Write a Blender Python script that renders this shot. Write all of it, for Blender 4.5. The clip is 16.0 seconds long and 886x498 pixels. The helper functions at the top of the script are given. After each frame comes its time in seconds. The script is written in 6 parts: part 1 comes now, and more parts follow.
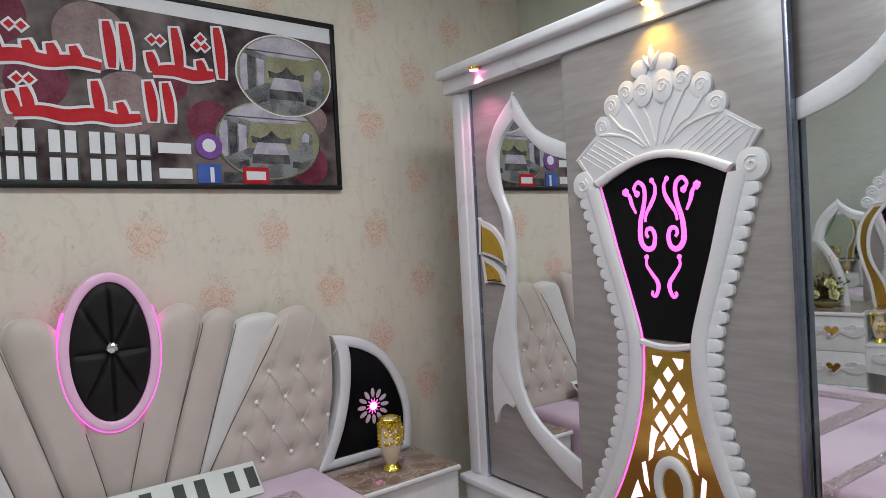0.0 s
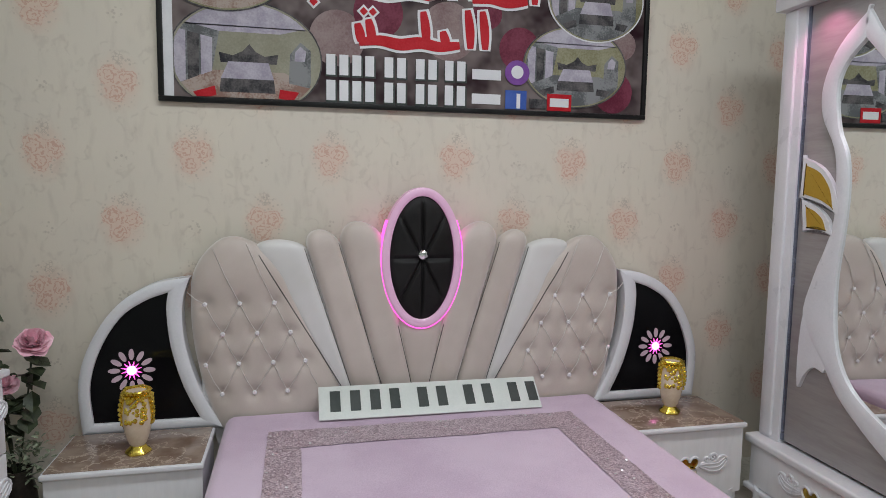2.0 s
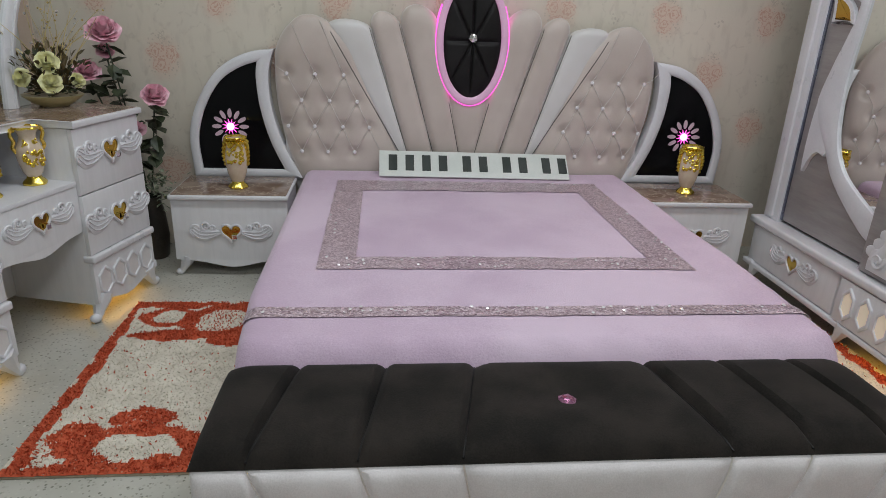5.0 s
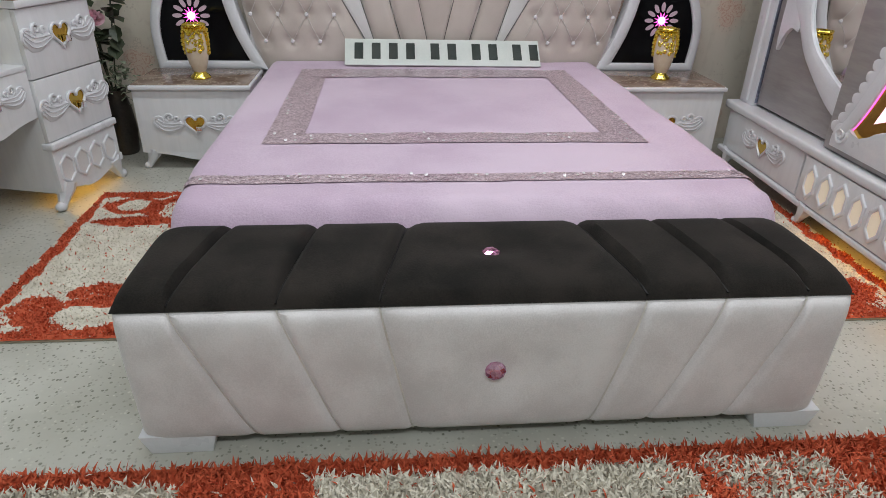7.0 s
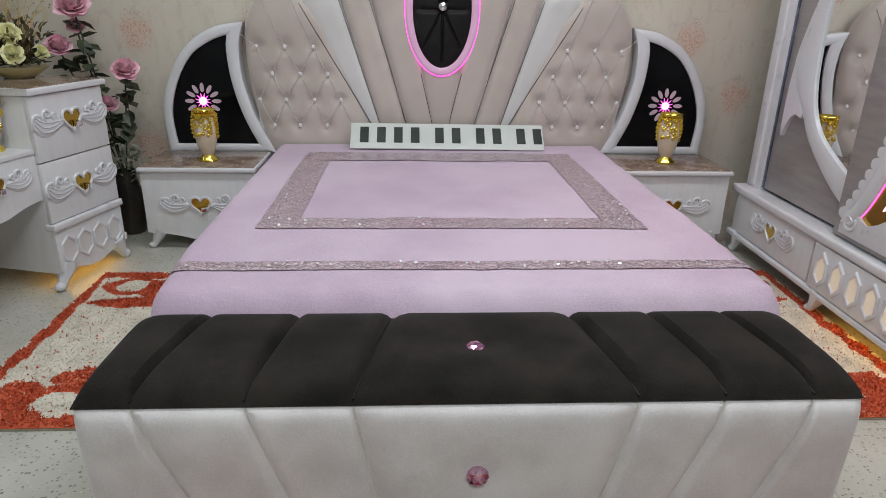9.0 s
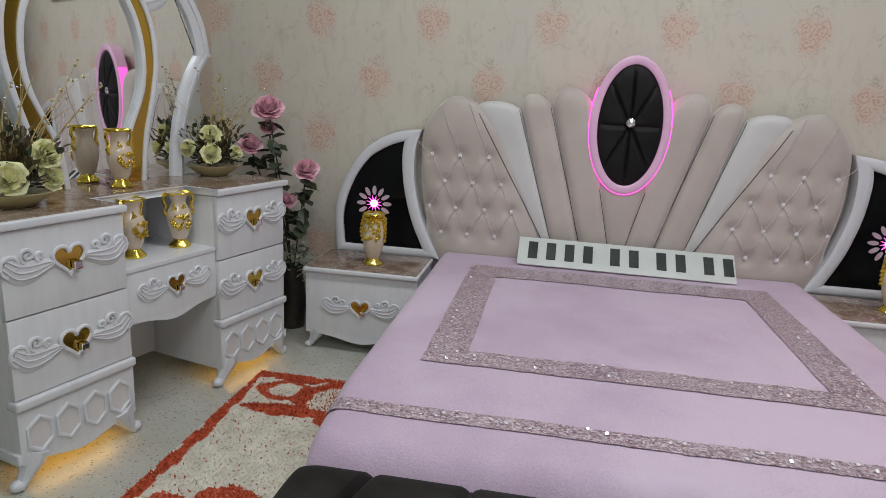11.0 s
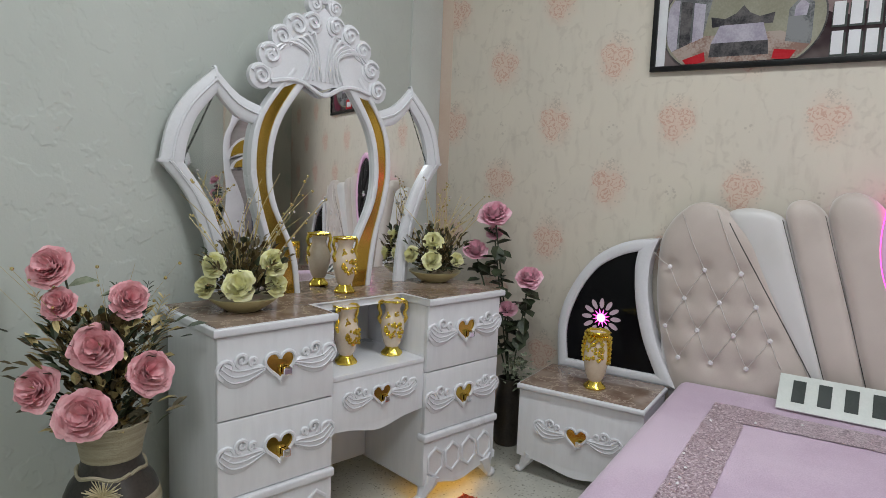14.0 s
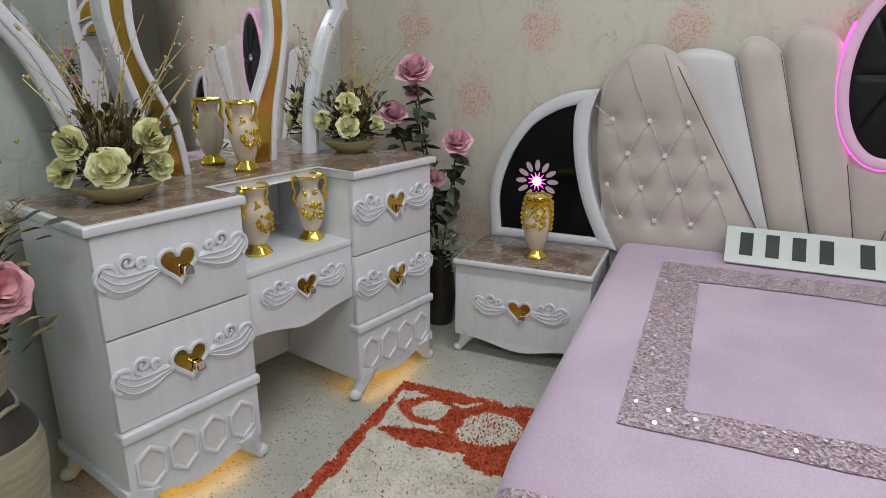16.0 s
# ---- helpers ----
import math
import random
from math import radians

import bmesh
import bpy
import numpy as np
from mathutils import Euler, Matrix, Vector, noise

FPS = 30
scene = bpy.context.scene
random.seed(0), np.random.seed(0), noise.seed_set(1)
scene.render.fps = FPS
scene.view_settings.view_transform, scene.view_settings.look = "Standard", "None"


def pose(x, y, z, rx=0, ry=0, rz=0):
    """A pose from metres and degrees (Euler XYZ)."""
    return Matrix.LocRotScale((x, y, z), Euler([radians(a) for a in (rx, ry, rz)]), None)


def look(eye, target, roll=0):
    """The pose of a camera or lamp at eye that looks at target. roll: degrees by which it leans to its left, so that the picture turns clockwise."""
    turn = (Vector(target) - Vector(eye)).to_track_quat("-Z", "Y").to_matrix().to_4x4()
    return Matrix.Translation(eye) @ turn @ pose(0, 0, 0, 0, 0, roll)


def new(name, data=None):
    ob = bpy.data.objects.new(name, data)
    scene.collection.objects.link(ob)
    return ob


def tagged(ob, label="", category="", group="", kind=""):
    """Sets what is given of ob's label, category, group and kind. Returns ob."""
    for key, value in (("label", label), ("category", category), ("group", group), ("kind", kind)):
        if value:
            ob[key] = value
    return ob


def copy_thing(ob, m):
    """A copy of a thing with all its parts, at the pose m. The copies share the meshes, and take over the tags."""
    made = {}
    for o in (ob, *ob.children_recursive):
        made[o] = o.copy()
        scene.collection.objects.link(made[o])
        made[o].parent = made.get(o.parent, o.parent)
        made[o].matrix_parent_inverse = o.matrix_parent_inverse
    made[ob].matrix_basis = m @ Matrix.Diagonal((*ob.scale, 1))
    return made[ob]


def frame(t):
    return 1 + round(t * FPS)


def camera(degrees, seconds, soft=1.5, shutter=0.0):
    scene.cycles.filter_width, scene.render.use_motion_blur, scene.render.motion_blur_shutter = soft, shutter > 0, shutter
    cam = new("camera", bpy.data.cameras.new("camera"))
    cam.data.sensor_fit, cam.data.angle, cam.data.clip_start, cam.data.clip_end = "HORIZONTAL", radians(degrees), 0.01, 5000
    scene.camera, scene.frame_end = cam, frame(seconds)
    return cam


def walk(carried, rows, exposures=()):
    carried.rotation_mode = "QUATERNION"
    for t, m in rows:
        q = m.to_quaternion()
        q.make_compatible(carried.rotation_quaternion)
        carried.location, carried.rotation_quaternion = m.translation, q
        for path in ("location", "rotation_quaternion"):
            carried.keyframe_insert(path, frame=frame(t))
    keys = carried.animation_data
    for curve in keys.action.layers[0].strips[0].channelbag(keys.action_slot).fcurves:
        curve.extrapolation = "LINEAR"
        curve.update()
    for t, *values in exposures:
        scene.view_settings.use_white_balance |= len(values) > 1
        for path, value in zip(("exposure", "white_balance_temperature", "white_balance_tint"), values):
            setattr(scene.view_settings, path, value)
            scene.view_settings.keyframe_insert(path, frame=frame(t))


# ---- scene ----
cam = camera(69.2, 16.0, soft=0.85)
PATH = [
    (0, (-0.476, -2.946, 1.502), (0.74, -1.359, 1.475), -3.0),
    (0.5, (-0.491, -2.929, 1.488), (0.501, -1.193, 1.47), -3.3),
    (1, (-0.489, -2.925, 1.47), (0.289, -1.083, 1.458), -2.5),
    (1.5, (-0.536, -2.896, 1.464), (0.007, -0.977, 1.316), 0.0),
    (2, (-0.538, -2.922, 1.458), (-0.093, -0.983, 1.259), 0.8),
    (2.5, (-0.576, -3.073, 1.436), (-0.186, -1.136, 1.128), 1.7),
    (3, (-0.548, -3.169, 1.424), (-0.191, -1.228, 1.102), 2.1),
    (3.5, (-0.457, -3.268, 1.396), (-0.241, -1.31, 1.047), 3.3),
    (4, (-0.402, -3.345, 1.356), (-0.266, -1.406, 0.882), 2.9),
    (4.5, (-0.42, -3.393, 1.315), (-0.253, -1.487, 0.734), 2.7),
    (5, (-0.447, -3.473, 1.273), (-0.251, -1.609, 0.575), 2.4),
    (5.2, (-0.452, -3.503, 1.247), (-0.306, -1.649, 0.511), 2.2),
    (7.3, (-0.205, -3.558, 1.128), (-0.04, -1.791, 0.206), 1.2),
    (7.5, (-0.183, -3.558, 1.126), (-0.02, -1.79, 0.206), 1.1),
    (8, (-0.158, -3.552, 1.119), (-0.018, -1.77, 0.221), 1.6),
    (8.2, (-0.152, -3.546, 1.128), (-0.022, -1.751, 0.256), 1.5),
    (10.3, (-0.246, -3.34, 1.198), (-0.242, -1.407, 0.687), 3.0),
    (10.5, (-0.278, -3.307, 1.228), (-0.33, -1.376, 0.709), 3.9),
    (11, (-0.314, -3.244, 1.23), (-0.634, -1.326, 0.763), 2.9),
    (11.5, (-0.268, -3.137, 1.234), (-0.898, -1.29, 0.795), 4.0),
    (12, (-0.229, -3.065, 1.244), (-1.097, -1.309, 0.836), 4.6),
    (12.5, (-0.214, -3.027, 1.242), (-1.267, -1.372, 0.853), 4.1),
    (13, (-0.214, -2.999, 1.248), (-1.312, -1.366, 0.89), 3.5),
    (13.5, (-0.224, -2.992, 1.267), (-1.339, -1.364, 0.941), 2.5),
    (14, (-0.28, -2.967, 1.296), (-1.339, -1.285, 1.07), 2.2),
    (14.5, (-0.369, -2.935, 1.34), (-1.303, -1.172, 1.21), 1.8),
    (15, (-0.466, -2.899, 1.325), (-1.32, -1.106, 1.097), 2.1),
    (15.5, (-0.516, -2.859, 1.264), (-1.319, -1.072, 0.863), 2.6),
    (16, (-0.539, -2.729, 1.212), (-1.275, -0.968, 0.612), 0.3),
]
EXPOSURES = [(0, -0.25), (1.5, -0.24), (3, -0.2), (5, -0.34), (7.5, -0.04), (8, -0.04), (10.5, -0.33), (11.5, -0.3), (13, -0.12), (14.5, -0.1), (16, -0.12)]
walk(cam, [(t, look(eye, target, roll)) for t, eye, target, roll in PATH], EXPOSURES)

# ---- light and exposure ----
world = bpy.data.worlds.new("world")
scene.world = world
world.use_nodes = True
world.node_tree.nodes["Background"].inputs[0].default_value = (0.75, 0.85, 1.0, 1)
world.node_tree.nodes["Background"].inputs[1].default_value = 0.15


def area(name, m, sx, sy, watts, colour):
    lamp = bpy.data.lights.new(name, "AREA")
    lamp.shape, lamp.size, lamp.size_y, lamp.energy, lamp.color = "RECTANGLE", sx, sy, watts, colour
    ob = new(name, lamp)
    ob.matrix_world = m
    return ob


def spot(name, eye, target, watts, colour, degrees=100):
    lamp = bpy.data.lights.new(name, "SPOT")
    lamp.energy, lamp.color, lamp.spot_size, lamp.spot_blend, lamp.shadow_soft_size = watts, colour, radians(degrees), 0.8, 0.02
    ob = new(name, lamp)
    ob.matrix_world = look(eye, target)
    return ob


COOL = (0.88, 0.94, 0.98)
PINK = (1.0, 0.12, 0.62)
WARM = (1.0, 0.55, 0.12)
# unseen overhead fill without fixtures; place, size and watts set to match brightness
area("overhead_fill", pose(0.1, -1.65, 3.12), 3.2, 0.4, 58, COOL)
# second added fill, further south, brightens the front of the bed chest
area("overhead_fill", pose(0.0, -4.6, 3.12), 1.2, 0.6, 58, COOL)


# ---- materials ----
def material(name):
    m = bpy.data.materials.new(name)
    m.use_nodes = True
    nt = m.node_tree
    return m, nt, nt.nodes["Principled BSDF"]


def node(nt, kind, **values):
    n = nt.nodes.new(kind)
    for k, v in values.items():
        if k == "operation":
            n.operation = v
        elif k == "data_type":
            n.data_type = v
        elif k == "feature":
            n.feature = v
        elif k == "blend":
            n.blend_type = v
        else:
            n.inputs[int(k[1:])].default_value = v
    return n


def math_node(nt, op, a, b=None, c=None):
    n = nt.nodes.new("ShaderNodeMath")
    n.operation = op
    for i, v in enumerate((a, b, c)):
        if v is None:
            continue
        if isinstance(v, (int, float)):
            n.inputs[i].default_value = v
        else:
            nt.links.new(v, n.inputs[i])
    return n.outputs[0]


def mix_colour(nt, fac, a, b):
    n = nt.nodes.new("ShaderNodeMix")
    n.data_type = "RGBA"
    for sock, v in ((n.inputs[0], fac), (n.inputs[6], a), (n.inputs[7], b)):
        if isinstance(v, (int, float)):
            sock.default_value = v
        elif isinstance(v, tuple):
            sock.default_value = (*v, 1) if len(v) == 3 else v
        else:
            nt.links.new(v, sock)
    return n.outputs[2]


def coords(nt, scale=(1, 1, 1)):
    tc = nt.nodes.new("ShaderNodeTexCoord")
    mp = nt.nodes.new("ShaderNodeMapping")
    mp.inputs["Scale"].default_value = scale
    nt.links.new(tc.outputs["Object"], mp.inputs[0])
    return mp.outputs[0]


def noise_tex(nt, vec, scale, detail=4.0, rough=0.55):
    n = nt.nodes.new("ShaderNodeTexNoise")
    n.inputs["Scale"].default_value, n.inputs["Detail"].default_value, n.inputs["Roughness"].default_value = scale, detail, rough
    nt.links.new(vec, n.inputs["Vector"])
    return n.outputs["Fac"]


def voronoi(nt, vec, scale, feature="F1", out="Distance"):
    n = nt.nodes.new("ShaderNodeTexVoronoi")
    n.feature = feature
    n.inputs["Scale"].default_value = scale
    nt.links.new(vec, n.inputs["Vector"])
    return n.outputs[out]


def ramp(nt, fac, lo, hi):
    n = nt.nodes.new("ShaderNodeMapRange")
    n.interpolation_type = "SMOOTHSTEP"
    n.inputs[1].default_value, n.inputs[2].default_value = lo, hi
    nt.links.new(fac, n.inputs[0])
    return n.outputs[0]


def bump(nt, bsdf, height, strength, dist=0.01):
    b = nt.nodes.new("ShaderNodeBump")
    b.inputs["Strength"].default_value, b.inputs["Distance"].default_value = strength, dist
    nt.links.new(height, b.inputs["Height"])
    nt.links.new(b.outputs[0], bsdf.inputs["Normal"])


def surface(name, a, b, rough=0.5, metal=0.0, scale=8.0, stretch=(1, 1, 1), fine=120.0, relief=0.1, sheen=0.0, coat=0.0, spread=0.35, spec=0.5):
    """Two tones mixed by coarse and fine noise, with fine relief."""
    m, nt, p = material(name)
    v = coords(nt, stretch)
    big, small = noise_tex(nt, v, scale), noise_tex(nt, v, fine, 2.0)
    f = math_node(nt, "ADD", math_node(nt, "MULTIPLY", big, 0.7), math_node(nt, "MULTIPLY", small, 0.3))
    nt.links.new(mix_colour(nt, ramp(nt, f, 0.5 - spread / 2, 0.5 + spread / 2), a, b), p.inputs["Base Color"])
    p.inputs["Metallic"].default_value = metal
    r = math_node(nt, "MULTIPLY_ADD", big, 0.2, rough - 0.1)
    nt.links.new(r, p.inputs["Roughness"])
    p.inputs["Sheen Weight"].default_value, p.inputs["Coat Weight"].default_value = sheen, coat
    p.inputs["Coat Roughness"].default_value = 0.15
    p.inputs["Specular IOR Level"].default_value = spec
    if relief:
        bump(nt, p, small, relief, 0.004)
    return m


def glow(name, colour, strength):
    m, nt, p = material(name)
    p.inputs["Base Color"].default_value = (*colour, 1)
    p.inputs["Emission Color"].default_value = (*colour, 1)
    p.inputs["Emission Strength"].default_value = strength
    return m


def wallpaper(name, ground, ground2, flower, flower2, leaf, px, pz, x0, z0, axis="x"):
    """Bunches of three small roses on a half-drop lattice, with sprigs between them and faint trailing stems."""
    m, nt, p = material(name)
    tc = nt.nodes.new("ShaderNodeTexCoord")
    sep = nt.nodes.new("ShaderNodeSeparateXYZ")
    nt.links.new(tc.outputs["Object"], sep.inputs[0])
    vec = tc.outputs["Object"]
    M = lambda op, *v: math_node(nt, op, *v)
    wx = M("MULTIPLY_ADD", noise_tex(nt, vec, 26.0, 3.0), 0.05, -0.025)
    wz = M("MULTIPLY_ADD", noise_tex(nt, vec, 31.0, 3.0), 0.05, -0.025)
    X, Z = M("ADD", sep.outputs["X" if axis == "x" else "Y"], wx), M("ADD", sep.outputs["Z"], wz)

    def cell(ox, oz):
        a = M("MULTIPLY", M("SUBTRACT", M("FRACT", M("DIVIDE", M("SUBTRACT", X, ox - px / 2), px)), 0.5), px)
        b = M("MULTIPLY", M("SUBTRACT", M("FRACT", M("DIVIDE", M("SUBTRACT", Z, oz - pz / 2), pz)), 0.5), pz)
        return a, b

    def far(ab, cx, cz, sx=1.0, sz=1.0):
        a, b = M("MULTIPLY", M("SUBTRACT", ab[0], cx), sx), M("MULTIPLY", M("SUBTRACT", ab[1], cz), sz)
        return M("SQRT", M("ADD", M("MULTIPLY", a, a), M("MULTIPLY", b, b)))

    one, two = cell(x0, z0), cell(x0 + px / 2, z0 + pz / 2)
    pick = M("LESS_THAN", far(two, 0, 0), far(one, 0, 0))
    blend = lambda a, b: M("ADD", M("MULTIPLY", a, M("SUBTRACT", 1.0, pick)), M("MULTIPLY", b, pick))
    ab = (blend(one[0], two[0]), blend(one[1], two[1]))
    roses = [far(ab, -0.034, 0.016), far(ab, 0.036, 0.004), far(ab, -0.012, -0.048)]
    near = M("MINIMUM", M("MINIMUM", roses[0], roses[1]), roses[2])
    curl = M("SINE", M("ADD", M("MULTIPLY", near, 330.0), M("MULTIPLY", noise_tex(nt, vec, 55.0, 2.0), 14.0)))
    line = ramp(nt, curl, 0.05, 0.75)
    mask = ramp(nt, near, 0.046, 0.036)
    wash = ramp(nt, far(ab, 0.0, -0.012, 1.0, 0.8), 0.115, 0.04)
    leaves = M("MULTIPLY", M("MULTIPLY", ramp(nt, far(ab, 0.0, 0.0, 1.15, 0.85), 0.112, 0.085), M("SUBTRACT", 1.0, mask)), ramp(nt, voronoi(nt, vec, 62.0), 0.34, 0.22))
    sprig_d = far(ab, 0.004, 0.088, 1.4, 1.0)
    sprig_m = M("MULTIPLY", ramp(nt, sprig_d, 0.036, 0.02), ramp(nt, voronoi(nt, vec, 75.0, "DISTANCE_TO_EDGE"), 0.12, 0.05))
    other = M("MINIMUM", far(cell(x0 + px / 2, z0 - 0.03), 0, 0), far(cell(x0, z0 + pz / 2 - 0.03), 0, 0))
    bud = M("MULTIPLY", ramp(nt, other, 0.036, 0.022), ramp(nt, voronoi(nt, vec, 58.0), 0.40, 0.24))
    vine = M("MULTIPLY", ramp(nt, M("ABSOLUTE", M("SUBTRACT", noise_tex(nt, vec, 4.0, 3.0), 0.5)), 0.020, 0.0), ramp(nt, noise_tex(nt, vec, 30.0, 2.0), 0.42, 0.58))
    c = mix_colour(nt, ramp(nt, noise_tex(nt, vec, 1.3, 5.0), 0.35, 0.65), ground, ground2)
    c = mix_colour(nt, M("MULTIPLY", ramp(nt, noise_tex(nt, coords(nt, (3.0, 3.0, 1.0)), 7.0, 4.0), 0.5, 0.7), 0.22), c, leaf)
    c = mix_colour(nt, M("MULTIPLY", vine, 0.24), c, leaf)
    c = mix_colour(nt, M("MULTIPLY", wash, 0.42), c, flower2)
    c = mix_colour(nt, M("MULTIPLY", leaves, 0.50), c, leaf)
    c = mix_colour(nt, M("MULTIPLY", mask, 0.34), c, flower2)
    c = mix_colour(nt, M("MULTIPLY", M("MULTIPLY", mask, line), 0.60), c, flower)
    c = mix_colour(nt, M("MULTIPLY", M("MAXIMUM", sprig_m, bud), 0.50), c, leaf)
    nt.links.new(c, p.inputs["Base Color"])
    p.inputs["Roughness"].default_value = 0.6
    bump(nt, p, noise_tex(nt, vec, 150.0, 3.0), 0.15, 0.002)
    return m


M_PAPER = wallpaper("floral_wallpaper", (0.70, 0.635, 0.535), (0.655, 0.60, 0.515), (0.55, 0.29, 0.215), (0.71, 0.50, 0.40), (0.43, 0.37, 0.31), 0.575, 0.575, -0.385, 1.58)
M_PAPER2 = wallpaper("damask_wallpaper", (0.56, 0.56, 0.46), (0.52, 0.53, 0.43), (0.42, 0.47, 0.37), (0.46, 0.5, 0.4), (0.44, 0.48, 0.38), 0.5, 0.5, 0.0, 0.2, "y")


def plaster():
    m, nt, p = material("grey_green_plaster")
    v = coords(nt)
    n = noise_tex(nt, v, 1.2, 5.0)
    nt.links.new(mix_colour(nt, ramp(nt, n, 0.3, 0.7), (0.50, 0.53, 0.49), (0.56, 0.585, 0.545)), p.inputs["Base Color"])
    p.inputs["Roughness"].default_value = 0.55
    h = math_node(nt, "ADD", ramp(nt, noise_tex(nt, v, 11.0, 3.0), 0.49, 0.57), math_node(nt, "MULTIPLY", noise_tex(nt, v, 90.0), 0.4))
    bump(nt, p, h, 0.3, 0.005)
    return m


def terrazzo():
    m, nt, p = material("terrazzo")
    v = coords(nt)
    cell = nt.nodes.new("ShaderNodeTexVoronoi")
    cell.inputs["Scale"].default_value = 98.0
    nt.links.new(v, cell.inputs["Vector"])
    chip = ramp(nt, math_node(nt, "ADD", cell.outputs["Distance"], math_node(nt, "MULTIPLY", noise_tex(nt, v, 55.0), 0.75)), 0.84, 0.62)
    sep = nt.nodes.new("ShaderNodeSeparateColor")
    nt.links.new(cell.outputs["Color"], sep.inputs[0])
    base = mix_colour(nt, ramp(nt, noise_tex(nt, v, 3.0, 5.0), 0.3, 0.7), (0.45, 0.44, 0.385), (0.56, 0.55, 0.495))
    tone = mix_colour(nt, sep.outputs[1], (0.17, 0.17, 0.13), (0.60, 0.59, 0.52))
    pick = math_node(nt, "MULTIPLY", chip, math_node(nt, "GREATER_THAN", sep.outputs[0], 0.40))
    nt.links.new(mix_colour(nt, pick, base, tone), p.inputs["Base Color"])
    p.inputs["Roughness"].default_value = 0.28
    return m


def marble_top():
    m, nt, p = material("brown_marble")
    v = coords(nt)
    w = math_node(nt, "ABSOLUTE", math_node(nt, "SUBTRACT", noise_tex(nt, v, 7.0, 5.0, 0.6), 0.5))
    c = mix_colour(nt, ramp(nt, noise_tex(nt, v, 9.0), 0.35, 0.65), (0.20, 0.135, 0.10), (0.31, 0.235, 0.185))
    nt.links.new(mix_colour(nt, math_node(nt, "MULTIPLY", ramp(nt, w, 0.02, 0.0), 0.65), c, (0.55, 0.45, 0.36)), p.inputs["Base Color"])
    p.inputs["Roughness"].default_value = 0.16
    return m


def wood_grey():
    m, nt, p = material("grey_wood_laminate")
    v = coords(nt, (1.2, 1.2, 9.0))
    f = math_node(nt, "ADD", math_node(nt, "MULTIPLY", noise_tex(nt, v, 3.0, 5.0), 0.7), math_node(nt, "MULTIPLY", noise_tex(nt, v, 16.0, 3.0), 0.3))
    nt.links.new(mix_colour(nt, ramp(nt, f, 0.36, 0.64), (0.295, 0.27, 0.265), (0.355, 0.33, 0.32)), p.inputs["Base Color"])
    p.inputs["Roughness"].default_value = 0.28
    p.inputs["Coat Weight"].default_value = 0.2
    return m


def white_grain():
    m, nt, p = material("white_ash_laminate")
    v = coords(nt, (9.0, 9.0, 1.4))
    f = noise_tex(nt, v, 4.0, 6.0, 0.6)
    nt.links.new(mix_colour(nt, ramp(nt, f, 0.35, 0.62), (0.73, 0.73, 0.75), (0.765, 0.765, 0.785)), p.inputs["Base Color"])
    p.inputs["Roughness"].default_value = 0.3
    bump(nt, p, f, 0.06, 0.003)
    return m


def sequins():
    m, nt, p = material("pink_sequin_weave")
    v = coords(nt)
    cell = nt.nodes.new("ShaderNodeTexVoronoi")
    cell.inputs["Scale"].default_value = 190.0
    nt.links.new(v, cell.inputs["Vector"])
    sep = nt.nodes.new("ShaderNodeSeparateColor")
    nt.links.new(cell.outputs["Color"], sep.inputs[0])
    nt.links.new(mix_colour(nt, sep.outputs[0], (0.33, 0.23, 0.28), (0.74, 0.60, 0.66)), p.inputs["Base Color"])
    nt.links.new(math_node(nt, "MULTIPLY", math_node(nt, "GREATER_THAN", sep.outputs[1], 0.6), 0.7), p.inputs["Metallic"])
    p.inputs["Roughness"].default_value = 0.3
    bump(nt, p, sep.outputs[2], 0.9, 0.004)
    return m


M_PLASTER, M_TERRAZZO, M_MARBLE, M_GREYWOOD, M_WHITE, M_SEQUIN = plaster(), terrazzo(), marble_top(), wood_grey(), white_grain(), sequins()
M_CEIL = surface("ceiling_paint", (0.72, 0.72, 0.70), (0.8, 0.8, 0.78), 0.7, scale=3, relief=0.05)
M_LACQUER = surface("white_lacquer", (0.69, 0.69, 0.72), (0.76, 0.76, 0.79), 0.3, scale=5, relief=0.02, coat=0.2)
M_VELVET = surface("cream_velvet", (0.50, 0.425, 0.38), (0.60, 0.52, 0.47), 0.5, scale=4, fine=300, relief=0.12, sheen=0.75)
M_SATIN = surface("white_satin", (0.62, 0.60, 0.58), (0.70, 0.68, 0.67), 0.4, scale=4, fine=300, relief=0.08, sheen=0.4)
M_BROWN = surface("dark_brown_velvet", (0.007, 0.006, 0.005), (0.027, 0.022, 0.019), 0.85, scale=7, fine=250, relief=0.2, sheen=0.03, spec=0.2)
M_SILVERV = surface("pearl_grey_velvet", (0.60, 0.56, 0.565), (0.76, 0.72, 0.73), 0.5, scale=7, fine=260, relief=0.15, sheen=0.4)
M_PINKV = surface("pale_pink_plush", (0.53, 0.39, 0.515), (0.66, 0.52, 0.64), 0.85, spread=0.24, scale=1.7, fine=200, relief=0.4, sheen=0.25)
M_BLACK = surface("black_gloss_acrylic", (0.004, 0.004, 0.005), (0.008, 0.008, 0.009), 0.10, scale=4, relief=0, spec=0.12)
M_BLACKF = surface("black_frame", (0.008, 0.008, 0.008), (0.018, 0.018, 0.018), 0.35, relief=0.02, spec=0.2)
M_BLACKQ = surface("black_quilted_leatherette", (0.008, 0.007, 0.007), (0.016, 0.015, 0.015), 0.5, scale=9, fine=260, relief=0.2, spec=0.2)
M_GOLD = surface("gold_plating", (0.72, 0.52, 0.06), (0.90, 0.71, 0.15), 0.2, 1.0, scale=12, relief=0.05)
